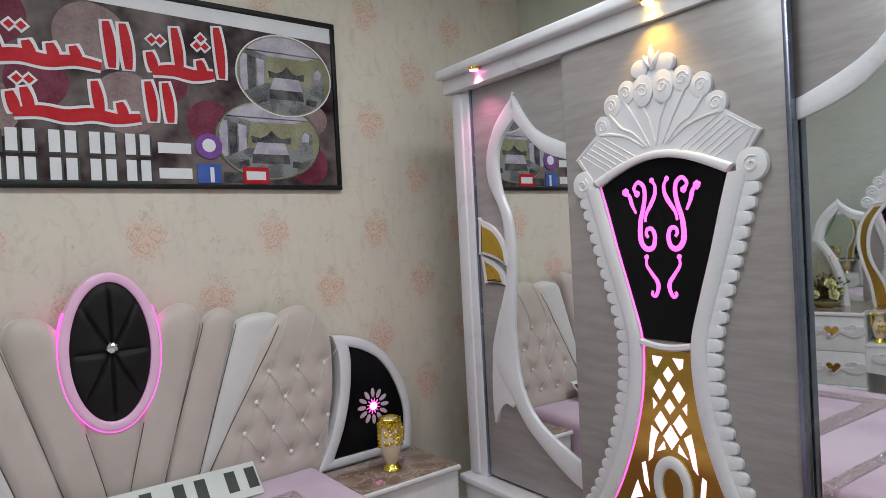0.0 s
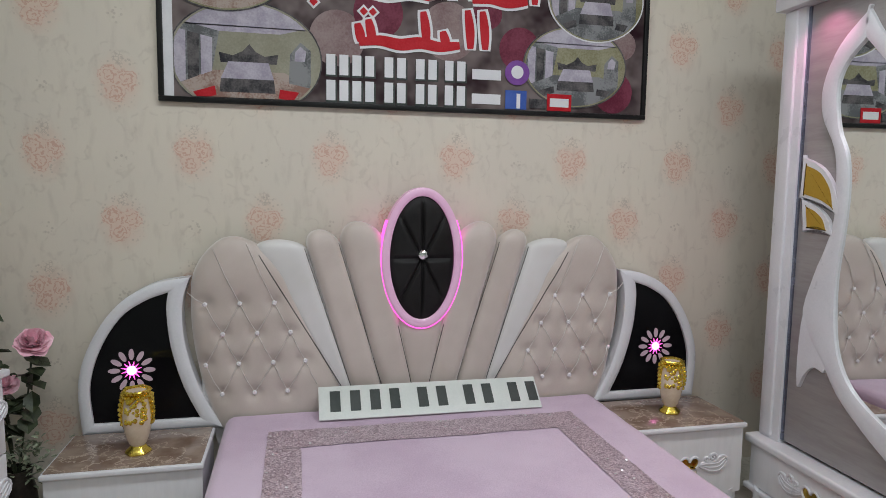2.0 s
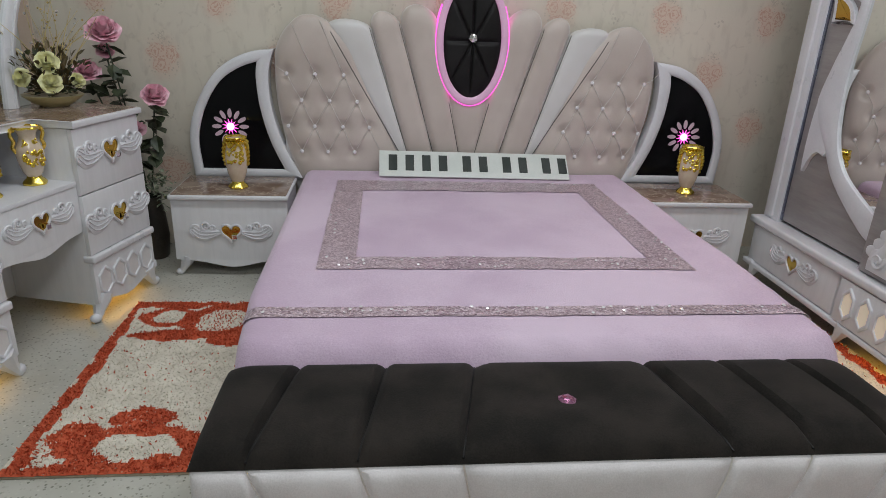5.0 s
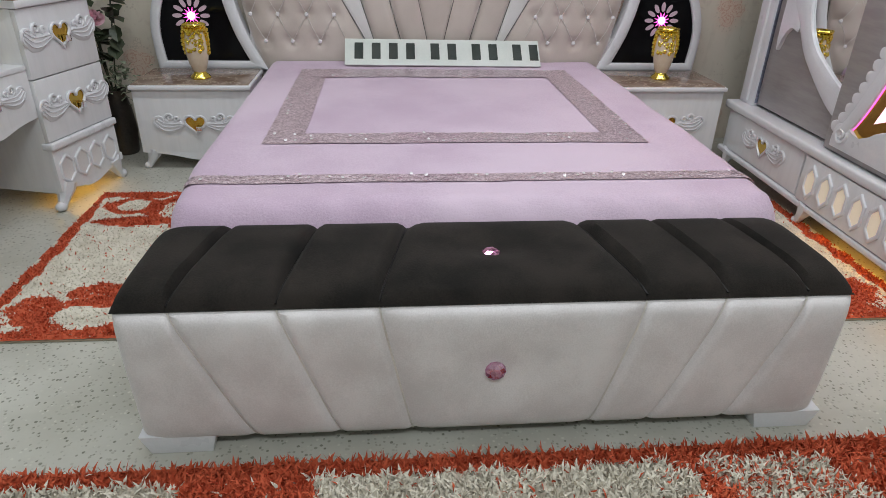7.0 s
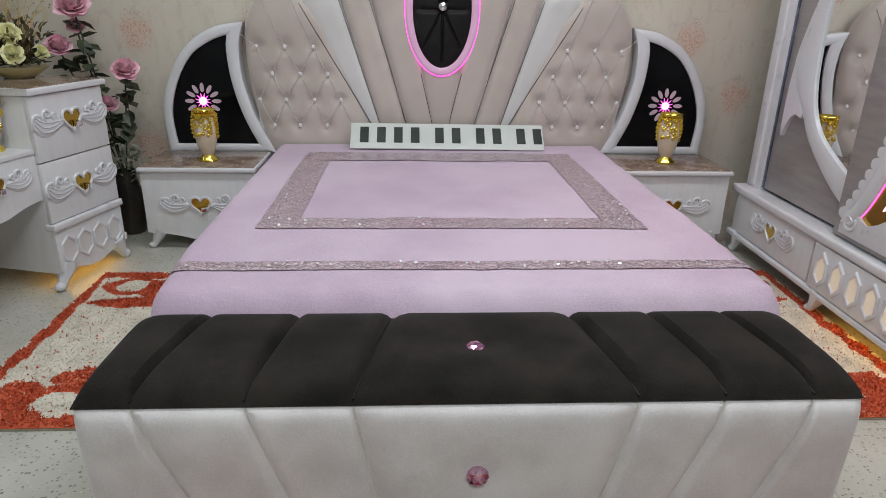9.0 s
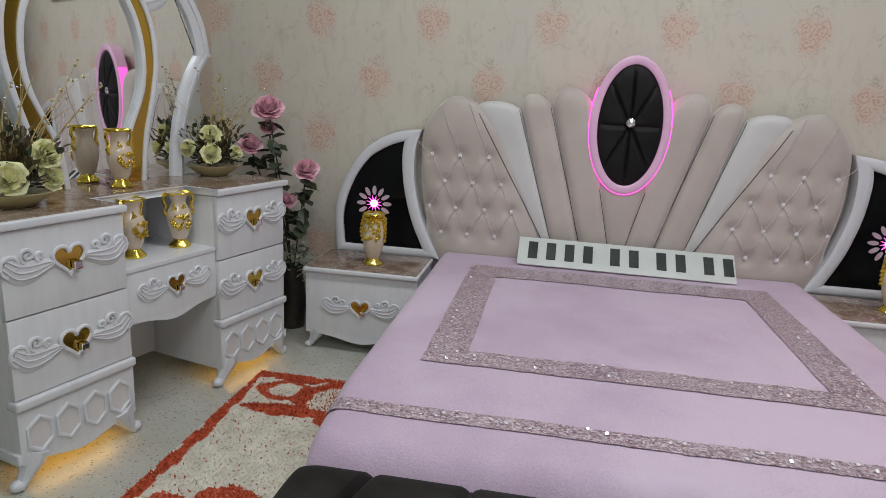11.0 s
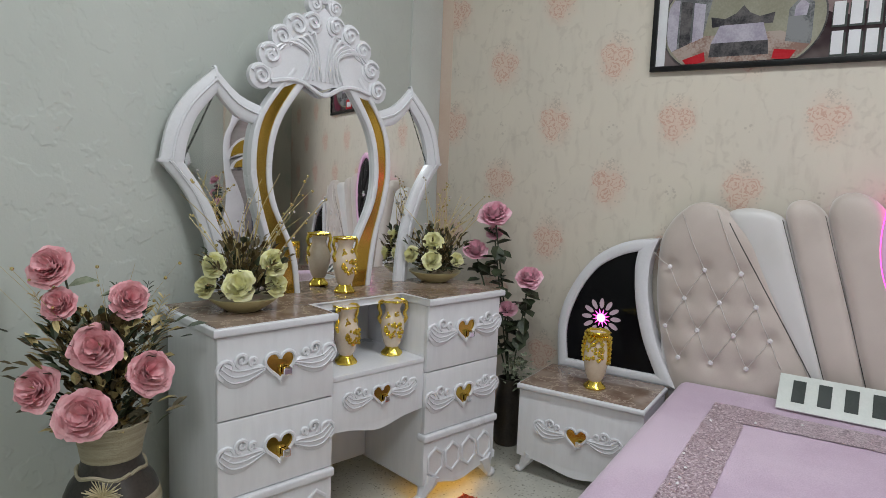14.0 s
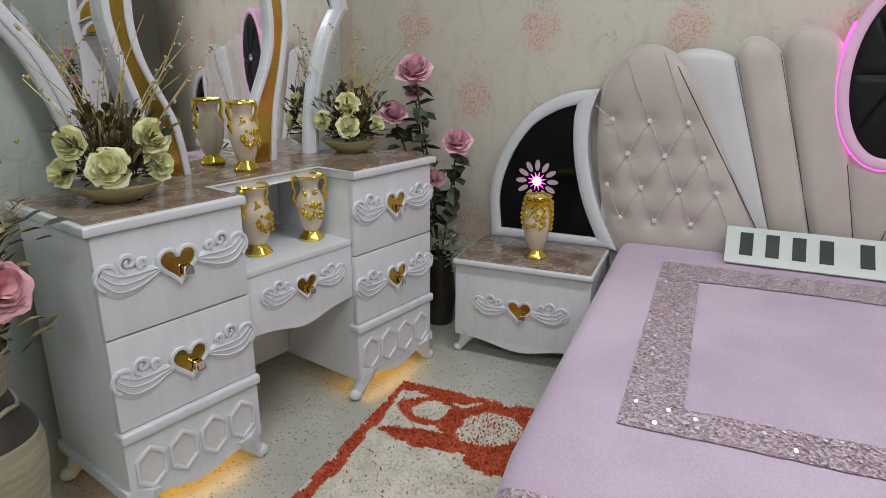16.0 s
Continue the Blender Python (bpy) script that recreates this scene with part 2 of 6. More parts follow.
M_GOLDM = surface("gold_mirror", (0.55, 0.36, 0.06), (0.62, 0.42, 0.09), 0.12, 1.0, scale=3, relief=0)
M_CHROME = surface("crystal_chrome", (0.8, 0.8, 0.84), (0.95, 0.93, 0.95), 0.08, 1.0, relief=0)
M_CORD = surface("silver_cord", (0.60, 0.56, 0.53), (0.74, 0.70, 0.66), 0.35, 0.3, relief=0.1)
M_SEAM = surface("dark_piping", (0.05, 0.045, 0.04), (0.09, 0.08, 0.075), 0.6, relief=0.1)
M_CREAM = surface("cream_porcelain", (0.66, 0.53, 0.40), (0.76, 0.64, 0.52), 0.2, scale=10, relief=0.02, coat=0.4)
M_MIRROR, _nt, _p = material("mirror_glass")
_p.inputs["Base Color"].default_value, _p.inputs["Metallic"].default_value, _p.inputs["Roughness"].default_value = (0.86, 0.88, 0.87, 1), 1.0, 0.015
M_PINKGLOW = glow("pink_led", (1.0, 0.13, 0.66), 1.7)
M_PINKHOT = glow("pink_led_core", (1.0, 0.22, 0.62), 8.0)
M_PINKPALE = glow("pink_lit_opal", (1.0, 0.62, 0.82), 1.6)
M_WARMGLOW = glow("amber_led", (1.0, 0.55, 0.08), 7.0)
M_WARMPALE = glow("warm_lit_opal", (1.0, 0.86, 0.68), 0.14)
M_ACRYL = surface("pink_tinted_acrylic", (0.68, 0.46, 0.60), (0.74, 0.52, 0.66), 0.2, relief=0)
_a = M_ACRYL.node_tree.nodes["Principled BSDF"]
_a.inputs["Emission Color"].default_value, _a.inputs["Emission Strength"].default_value = (1.0, 0.25, 0.72, 1), 0.12
M_SIGN = surface("white_sign_board", (0.62, 0.66, 0.62), (0.7, 0.73, 0.69), 0.4, relief=0.02)
M_INK = surface("dark_green_ink", (0.02, 0.03, 0.025), (0.04, 0.05, 0.045), 0.4, relief=0)
M_BOWL = surface("khaki_ceramic", (0.43, 0.37, 0.18), (0.52, 0.46, 0.25), 0.3, scale=10, relief=0.03)
M_ROSEP = surface("pink_silk_petal", (0.80, 0.36, 0.40), (0.93, 0.57, 0.60), 0.6, scale=25, relief=0.1)
M_ROSEY = surface("cream_silk_petal", (0.86, 0.83, 0.40), (0.94, 0.93, 0.66), 0.6, scale=25, relief=0.1)
M_LEAF = surface("dark_green_leaf", (0.022, 0.032, 0.016), (0.065, 0.082, 0.042), 0.45, scale=20, relief=0.1)
M_LEAFB = surface("bronze_leaf", (0.055, 0.04, 0.016), (0.16, 0.115, 0.042), 0.5, scale=20, relief=0.1)
M_STEM = surface("gold_straw", (0.46, 0.36, 0.15), (0.70, 0.58, 0.30), 0.35, 0.3, scale=40, relief=0)
M_RAFFIA = surface("raffia_twine", (0.30, 0.26, 0.17), (0.46, 0.41, 0.29), 0.7, scale=6, stretch=(1, 1, 14), fine=60, relief=0.7)
M_DARKPOT = surface("dark_glazed_band", (0.012, 0.010, 0.008), (0.05, 0.04, 0.032), 0.35, scale=6, relief=0.1)
M_RED = surface("rust_red_pile", (0.46, 0.07, 0.025), (0.62, 0.12, 0.05), 0.85, scale=14, fine=150, relief=0.3)
M_WOOL = surface("cream_pile", (0.58, 0.53, 0.44), (0.74, 0.69, 0.59), 0.85, scale=14, fine=150, relief=0.3)
M_LITPETAL = surface("opal_petal", (0.62, 0.46, 0.55), (0.7, 0.52, 0.6), 0.3, relief=0)
M_GEM = surface("pink_crystal", (0.45, 0.16, 0.33), (0.85, 0.55, 0.70), 0.08, 0.85, relief=0)
M_HEXOPAL = surface("opal_inset", (0.70, 0.67, 0.67), (0.77, 0.74, 0.73), 0.35, relief=0.02)
M_STEEL = surface("blue_grey_metal", (0.16, 0.18, 0.25), (0.26, 0.28, 0.36), 0.25, 0.8, relief=0)
M_WARMSPOT = glow("warm_spot_lens", (1.0, 0.72, 0.3), 16.0)
M_PRINT = surface("poster_print", (0.022, 0.008, 0.012), (0.19, 0.155, 0.15), 0.42, scale=2.6, fine=9, relief=0, spec=0.10, spread=0.25)
M_PAPERW = surface("white_print", (0.68, 0.68, 0.7), (0.75, 0.75, 0.77), 0.25, relief=0, spec=0.10)
M_BUB1 = surface("maroon_print", (0.11, 0.018, 0.035), (0.20, 0.05, 0.08), 0.42, relief=0, spec=0.10)
M_BUB2 = surface("rose_grey_print", (0.19, 0.115, 0.12), (0.30, 0.235, 0.225), 0.42, relief=0, spec=0.10)
M_PHWALL = surface("photo_pale_wall", (0.24, 0.23, 0.17), (0.34, 0.33, 0.26), 0.42, scale=5, relief=0, spec=0.10)
M_PHWALLY = surface("photo_olive_wall", (0.17, 0.16, 0.08), (0.33, 0.32, 0.22), 0.42, scale=5, relief=0, spec=0.10)
M_PHFLOOR = surface("photo_red_floor", (0.26, 0.16, 0.13), (0.40, 0.33, 0.29), 0.42, scale=9, relief=0, spec=0.10, spread=0.15)
M_PHGREY = surface("photo_grey", (0.11, 0.115, 0.12), (0.24, 0.245, 0.25), 0.42, scale=10, relief=0, spec=0.10, spread=0.15)
M_PHBED = surface("photo_pale_bed", (0.32, 0.29, 0.36), (0.50, 0.47, 0.53), 0.42, scale=14, relief=0, spec=0.10)
M_PHDARK = surface("photo_dark", (0.03, 0.03, 0.035), (0.14, 0.13, 0.13), 0.42, scale=18, relief=0, spec=0.10)
M_TITLE = surface("red_print", (0.42, 0.012, 0.02), (0.52, 0.03, 0.04), 0.42, relief=0, spec=0.10)
M_VIOLET = surface("violet_print", (0.16, 0.06, 0.26), (0.22, 0.09, 0.34), 0.42, relief=0, spec=0.10)
M_BLUE = surface("blue_print", (0.04, 0.09, 0.34), (0.07, 0.13, 0.42), 0.42, relief=0, spec=0.10)
M_JUTE = surface("jute_backing", (0.30, 0.24, 0.17), (0.42, 0.35, 0.26), 0.9, relief=0.3)
M_PEARL = surface("silver_pearl", (0.5, 0.48, 0.46), (0.7, 0.68, 0.64), 0.25, 0.6, relief=0)
M_GLITTER = surface("gold_glitter", (0.66, 0.50, 0.16), (0.9, 0.78, 0.42), 0.22, 0.85, scale=60, relief=0)
M_STRAW = surface("bleached_raffia", (0.55, 0.47, 0.28), (0.72, 0.64, 0.44), 0.6, scale=40, relief=0.1)
M_LEAFG = surface("grey_green_leaf", (0.16, 0.19, 0.12), (0.28, 0.31, 0.22), 0.5, scale=30, relief=0.1)
M_ROSEP2 = surface("bright_pink_petal", (0.86, 0.43, 0.54), (0.95, 0.66, 0.74), 0.55, scale=25, relief=0.1)
M_HALO = glow("soft_pink_led", (1.0, 0.13, 0.66), 1.3)
# sparkle of sequins and crystal buttons, put into a white base colour
M_SPARK = surface("white_sparkle", (0.85, 0.82, 0.85), (0.95, 0.93, 0.95), 0.18, 0.3, relief=0)
M_STRIP = surface("pale_grey_paint", (0.56, 0.585, 0.555), (0.61, 0.635, 0.605), 0.5, scale=3, relief=0.05)
M_PEACH = surface("peach_wallpaper", (0.66, 0.50, 0.40), (0.70, 0.57, 0.47), 0.6, scale=4, relief=0.1)
M_WARMDIM = glow("dim_amber_led", (1.0, 0.55, 0.08), 6.0)


# ---- mesh tools ----
def part(name, bm, mat, parent=None, label="", smooth=True):
    me = bpy.data.meshes.new(name)
    bmesh.ops.recalc_face_normals(bm, faces=bm.faces)
    bm.to_mesh(me)
    bm.free()
    mats = mat if isinstance(mat, (list, tuple)) else (mat,)
    for m in mats:
        me.materials.append(m)
    if smooth:
        me.shade_smooth()
        me.set_sharp_from_angle(angle=radians(38))
    ob = new(name, me)
    ob.parent = parent
    if label:
        ob["label"] = label
    return ob


def thing(name, m, label, category, group="", kind=""):
    ob = new(name)
    ob.empty_display_size = 0.1
    ob.matrix_basis = m
    return tagged(ob, label, category, group, kind)


def box(bm, x0, x1, y0, y1, z0, z1, bevel=0.004, segs=2):
    r = bmesh.ops.create_cube(bm, size=1.0)
    vs = r["verts"]
    for v in vs:
        v.co = Vector(((x0 + x1) / 2 + v.co.x * (x1 - x0), (y0 + y1) / 2 + v.co.y * (y1 - y0), (z0 + z1) / 2 + v.co.z * (z1 - z0)))
    if bevel:
        es = list({e for v in vs for e in v.link_edges})
        bmesh.ops.bevel(bm, geom=es, offset=bevel, segments=segs, profile=0.6, affect="EDGES")
    return bm


def B(*a, **k):
    return box(bmesh.new(), *a, **k)


def smoothed(pts, n=6, closed=False):
    """Catmull-Rom through the points."""
    P = [Vector(p) for p in pts]
    out = []
    m = len(P)
    for i in range(m if closed else m - 1):
        g = (lambda j: P[j % m]) if closed else (lambda j: P[min(max(j, 0), m - 1)])
        a, b, c, d = g(i - 1), g(i), g(i + 1), g(i + 2)
        for k in range(n):
            t = k / n
            out.append(0.5 * (2 * b + (c - a) * t + (2 * a - 5 * b + 4 * c - d) * t * t + (3 * b - a - 3 * c + d) * t ** 3))
    if not closed:
        out.append(P[-1])
    return out


def slab(bm, outline, y_back, y_front, bevel=0.0, segs=2):
    """A plate with that outline in x and z, from y_back to y_front, its front edge rounded."""
    back = [bm.verts.new((p[0], y_back, p[1])) for p in outline]
    front = [bm.verts.new((p[0], y_front, p[1])) for p in outline]
    n = len(outline)
    top = bm.faces.new(front)
    bm.faces.new(back[::-1])
    for i in range(n):
        bm.faces.new((front[i], back[i], back[(i + 1) % n], front[(i + 1) % n]))
    if bevel:
        bmesh.ops.bevel(bm, geom=list(top.edges), offset=bevel, segments=segs, profile=0.6, affect="EDGES", clamp_overlap=True)
    return bm


def band(bm, A, C, y_back, y_front, closed=False, dome=0.0):
    """A strip between two lines of equally many points, rounded across by dome."""
    rows = []
    for p, q in zip(A, C):
        p, q = Vector((p[0], p[1])), Vector((q[0], q[1]))
        row = [bm.verts.new((p.x, y_back, p.y))]
        for f in (0.0, 0.12, 0.35, 0.65, 0.88, 1.0):
            s = p.lerp(q, f)
            row.append(bm.verts.new((s.x, y_front - dome * (1 - (2 * f - 1) ** 2) ** 0.5, s.y)))
        row.append(bm.verts.new((q.x, y_back, q.y)))
        rows.append(row)
    n = len(rows)
    for i in range(n if closed else n - 1):
        a, b = rows[i], rows[(i + 1) % n]
        for j in range(len(a) - 1):
            bm.faces.new((a[j], a[j + 1], b[j + 1], b[j]))
    if not closed:
        bm.faces.new(rows[0])
        bm.faces.new(rows[-1][::-1])
    return bm


def tube(bm, pts, r, seg=6, flat=1.0):
    """A round bar along points; r a number or one for each point."""
    P = [Vector(p) for p in pts]
    R = r if isinstance(r, (list, tuple)) else [r] * len(P)
    rings = []
    for i, p in enumerate(P):
        d = (P[min(i + 1, len(P) - 1)] - P[max(i - 1, 0)]).normalized()
        side = d.cross(Vector((0, 1, 0)))
        if side.length < 0.1:
            side = d.cross(Vector((1, 0, 0)))
        side.normalize()
        up = side.cross(d).normalized()
        rings.append([bm.verts.new(p + R[i] * (math.cos(6.28319 * k / seg) * side + flat * math.sin(6.28319 * k / seg) * up)) for k in range(seg)])
    for a, b in zip(rings, rings[1:]):
        for k in range(seg):
            bm.faces.new((a[k], a[(k + 1) % seg], b[(k + 1) % seg], b[k]))
    bm.faces.new(rings[0][::-1])
    bm.faces.new(rings[-1])
    return bm


def lathe(bm, profile, seg=28, centre=(0, 0), ripple=0.0, lobes=6, cap=True):
    rings = []
    for r, z in profile:
        rings.append([bm.verts.new((centre[0] + r * (1 + ripple * math.cos(lobes * 6.28319 * k / seg)) * math.cos(6.28319 * k / seg), centre[1] + r * (1 + ripple * math.cos(lobes * 6.28319 * k / seg)) * math.sin(6.28319 * k / seg), z)) for k in range(seg)])
    for a, b in zip(rings, rings[1:]):
        for k in range(seg):
            bm.faces.new((a[k], a[(k + 1) % seg], b[(k + 1) % seg], b[k]))
    if cap:
        bm.faces.new(rings[0][::-1])
        bm.faces.new(rings[-1])
    return bm


def ball(bm, c, r, sub=1, squash=(1, 1, 1)):
    v = bmesh.ops.create_icosphere(bm, subdivisions=sub, radius=r)["verts"]
    for p in v:
        p.co = Vector((p.co.x * squash[0], p.co.y * squash[1], p.co.z * squash[2])) + Vector(c)
    return bm


def oval(cx, cz, a, b, n=48):
    return [(cx + a * math.cos(6.28319 * i / n), cz + b * math.sin(6.28319 * i / n)) for i in range(n)]


def spiral(cx, cz, r0, r1, a0, turns, y, n=22):
    return [(cx + (r0 + (r1 - r0) * i / n) * math.cos(a0 + turns * 6.28319 * i / n), y, cz + (r0 + (r1 - r0) * i / n) * math.sin(a0 + turns * 6.28319 * i / n)) for i in range(n + 1)]


def heart(cx, cz, s, n=30):
    out = []
    for i in range(n):
        t = 6.28319 * i / n
        out.append((cx + s * math.sin(t) ** 3, cz + s * (0.8125 * math.cos(t) - 0.3125 * math.cos(2 * t) - 0.125 * math.cos(3 * t) - 0.0625 * math.cos(4 * t))))
    return out


# ---- room ----
def structure(name, bm, mat, label, category, smooth=False):
    return tagged(part(name, bm, mat, None, "", smooth), label, category, "", "structure")


structure("floor", B(-2.5, 2.9, -6.6, 0.15, -0.1, 0.0, bevel=0), M_TERRAZZO, "speckled grey-white terrazzo floor", "floor")
structure("wall_north", B(-2.5, 2.9, 0.0, 0.15, 0.0, 3.2, bevel=0), M_PAPER, "cream wallpaper with faded pink rose bunches", "wall")
structure("wall_west", B(-2.36, -2.21, -6.6, 0.0, 0.0, 3.2, bevel=0), M_PLASTER, "pale grey-green textured plaster wall", "wall")
structure("wall_east", B(2.48, 2.63, -6.6, 0.0, 0.0, 3.2, bevel=0), M_PAPER2, "faded green damask wallpaper wall", "wall")
structure("wall_south", B(-2.21, 2.48, -6.6, -6.45, 0.0, 3.2, bevel=0), M_PLASTER, "pale grey-green plaster wall behind", "wall")
structure("ceiling", B(-2.5, 2.9, -6.6, 0.15, 3.2, 3.3, bevel=0), M_CEIL, "white painted ceiling", "ceiling")
structure("trim", B(-2.202, -2.135, -0.004, 0.001, 0.0, 3.19, bevel=0), M_PEACH, "peach wallpaper strip beside the corner", "trim")
structure("trim", B(-2.2095, -2.203, -0.275, -0.004, 0.0, 3.19, bevel=0), M_STRIP, "pale painted corner strip", "trim")


# ---- the bed ----
BX = 0.01
bed = thing("bed", pose(BX, 0, 0), "wide bed with cream tufted shell headboard and upholstered foot chest", "bed")


def channel(name, base, top, zb, zt, depth, mat, tufts=(), cap=0.16, y0=-0.06, nu=18, nv=40, edge=None, parent=bed):
    """A padded panel from base=(left, right) at zb to top=(left, right) at zt with a rounded head."""
    bm = bmesh.new()
    rows = []
    for j in range(nv + 1):
        v = j / nv
        v = v if v < 0.6 else 0.6 + 0.4 * math.sin((v - 0.6) / 0.4 * 1.5708)
        z = zb + (zt - zb) * v
        l, r = base[0] + (top[0] - base[0]) * v, base[1] + (top[1] - base[1]) * v
        if edge:
            l += edge * math.sin(math.pi * min(v * 1.05, 1)) ** 0.9
        c, h = (l + r) / 2, (r - l) / 2
        vc = 1 - cap
        k = 1.0 if v < vc else max(1 - ((v - vc) / cap) ** 2.0, 0.0) ** 0.5
        row = []
        for i in range(nu + 1):
            u = -1 + 2 * i / nu
            u = math.sin(u * 1.5708)
            x = c + h * u * max(k, 0.02)
            y = y0 - depth * (max(1 - abs(u) ** 4.5, 0.0)) ** 0.5 * max(k, 0.03) ** 0.6
            for tx, tz in tufts:
                d2 = (x - tx) ** 2 + (z - tz) ** 2
                y += 0.019 * math.exp(-d2 / 0.0010) + 0.006 * math.exp(-d2 / 0.006)
            row.append(bm.verts.new((x, min(y, y0 + 0.0), z)))
        rows.append(row)
    for a, b in zip(rows, rows[1:]):
        for i in range(nu):
            bm.faces.new((a[i], a[i + 1], b[i + 1], b[i]))
    return part(name, bm, mat, parent)


ROWS_T = [(0.945, (-0.924, -0.784, -0.642)), (0.815, (-0.855, -0.715, -0.576)), (0.685, (-0.926, -0.793, -0.650, -0.514)), (0.555, (-0.862, -0.729, -0.591))]
TUFTS = [(x, z) for z, xs in ROWS_T for x in xs]
part("backing_board", slab(bmesh.new(), [(-0.86, 0.2), (0.86, 0.2), (0.95, 0.55), (0.95, 1.0), (0.75, 1.1), (0.3, 1.16), (-0.3, 1.16), (-0.75, 1.1), (-0.95, 1.0), (-0.95, 0.55)], -0.02, -0.065, 0.01), M_SATIN, bed)
for s in (-1, 1):
    f = lambda a, b: (a, b) if s < 0 else (-b, -a)
    tufts = [(x if s < 0 else -x, z) for x, z in TUFTS]
    # the outer tufted lobe bulges towards the wing
    if s < 0:
        channel("tufted_panel", (-0.885, -0.268), (-0.970, -0.655), 0.40, 1.228, 0.068, M_VELVET, tufts, 0.25, nu=70, nv=90, edge=-0.055)
    else:
        lobe = channel("tufted_panel", (-0.885, -0.268), (-0.970, -0.655), 0.40, 1.228, 0.068, M_VELVET, TUFTS, 0.25, nu=70, nv=90, edge=-0.055)
        for v in lobe.data.vertices:
            v.co.x = -v.co.x
        lobe.data.flip_normals()
    channel("channel_panel", f(-0.285, -0.262), f(-0.745, -0.515), 0.40, 1.213, 0.050, M_SATIN, cap=0.06)
    channel("channel_panel", f(-0.278, -0.135), f(-0.527, -0.374), 0.40, 1.256, 0.060, M_VELVET, cap=0.095)
    channel("channel_panel", f(-0.136, -0.004), f(-0.388, -0.176), 0.40, 1.293, 0.064, M_VELVET, cap=0.135)
    # crystal buttons and the cords that join them
    for x, z in tufts:
        # white instead of mirror-bright crystal: the glint is in the button's colour
        b = part("button", ball(bmesh.new(), (0, 0, 0), 0.0116, 1, (1, 0.7, 1)), M_SPARK, bed, "small faceted crystal button", smooth=False)
        b.location = (x, -0.117, z)
    for i, (x, z) in enumerate(TUFTS):
        for x2, z2 in TUFTS:
            if 0.1 < z - z2 < 0.16 and abs(x - x2) < 0.1:
                part("cord", tube(bmesh.new(), [(-s * x, -0.114, z), (-s * (x + x2) / 2, -0.134, (z + z2) / 2), (-s * x2, -0.114, z2)], 0.0018, 4), M_CORD, bed)
    for (x, z), (x2, z2) in (((-0.784, 0.945), (-0.89, 1.18)), ((-0.642, 0.945), (-0.755, 1.203)), ((-0.924, 0.945), (-0.995, 1.0)), ((-0.514, 0.685), (-0.45, 0.55))):
        part("cord", tube(bmesh.new(), [(-s * x, -0.114, z), (-s * (x * 0.5 + x2 * 0.5), -0.136, (z + z2) / 2), (-s * x2, -0.112, z2)], 0.0018, 4), M_CORD, bed)
    # side wing: white frame round a black gloss panel
    inner = smoothed([(-0.985, 1.058), (-1.015, 0.95), (-1.01, 0.78), (-0.955, 0.58), (-0.865, 0.405)], 8)
    outer = smoothed([(-0.985, 1.058), (-1.13, 1.032), (-1.27, 0.945), (-1.375, 0.79), (-1.425, 0.62), (-1.415, 0.405)], 7)
    ring = outer + inner[::-1][:-1]
    inn_p = smoothed([(-1.070, 0.996), (-1.079, 0.92), (-1.066, 0.77), (-1.022, 0.60), (-0.955, 0.45)], 8)
    out_p = smoothed([(-1.070, 0.996), (-1.158, 0.964), (-1.256, 0.895), (-1.338, 0.765), (-1.382, 0.61), (-1.373, 0.45)], 7)
    sx = lambda L: [(-s * p[0], p[1]) for p in L]
    wing = part("wing", slab(bmesh.new(), sx(out_p + inn_p[::-1][:-1]), -0.02, -0.082), M_BLACK, bed, "black gloss acrylic side panel")
    fr = bmesh.new()
    band(fr, sx(outer), sx(out_p), -0.02, -0.095, dome=0.008)
    band(fr, sx(inner), sx(inn_p), -0.02, -0.095, dome=0.008)
    band(fr, sx([outer[-1], inner[-1]]), sx([out_p[-1], inn_p[-1]]), -0.02, -0.095, dome=0.008)
    part("wing_frame", fr, M_LACQUER, bed, "white lacquered edge frame")
    lx, lz = s * 1.212 - 0.010, 0.669
    for k in range(12):
        a = 6.28319 * k / 12
        petal = bmesh.new()
        ring_p = [(lx + (0.068 + 0.024 * math.cos(t)) * math.cos(a) - 0.0105 * math.sin(t) * math.sin(a), lz + (0.068 + 0.024 * math.cos(t)) * math.sin(a) + 0.0105 * math.sin(t) * math.cos(a)) for t in [6.28319 * i / 12 for i in range(12)]]
        slab(petal, ring_p, -0.082, -0.086)
        part("light_petal", petal, M_LITPETAL, wing)
    core = bmesh.new()
    for k in range(12):
        a = 6.28319 * (k + 0.5) / 12
        slab(core, [(lx + 0.018 * math.cos(a - 0.2), lz + 0.018 * math.sin(a - 0.2)), (lx + 0.042 * math.cos(a), lz + 0.042 * math.sin(a)), (lx + 0.018 * math.cos(a + 0.2), lz + 0.018 * math.sin(a + 0.2))], -0.082, -0.087)
    part("light_rays", core, M_PINKGLOW, wing)
    part("light_core", slab(bmesh.new(), oval(lx, lz, 0.019, 0.019, 20), -0.082, -0.09, 0.003), M_PINKHOT, wing, "glowing pink LED")

# centre petal and the lit oval
channel("centre_panel", (-0.012, 0.012), (-0.131, 0.131), 0.40, 0.868, 0.0575, M_VELVET, cap=0.02)
import mathutils.bvhtree
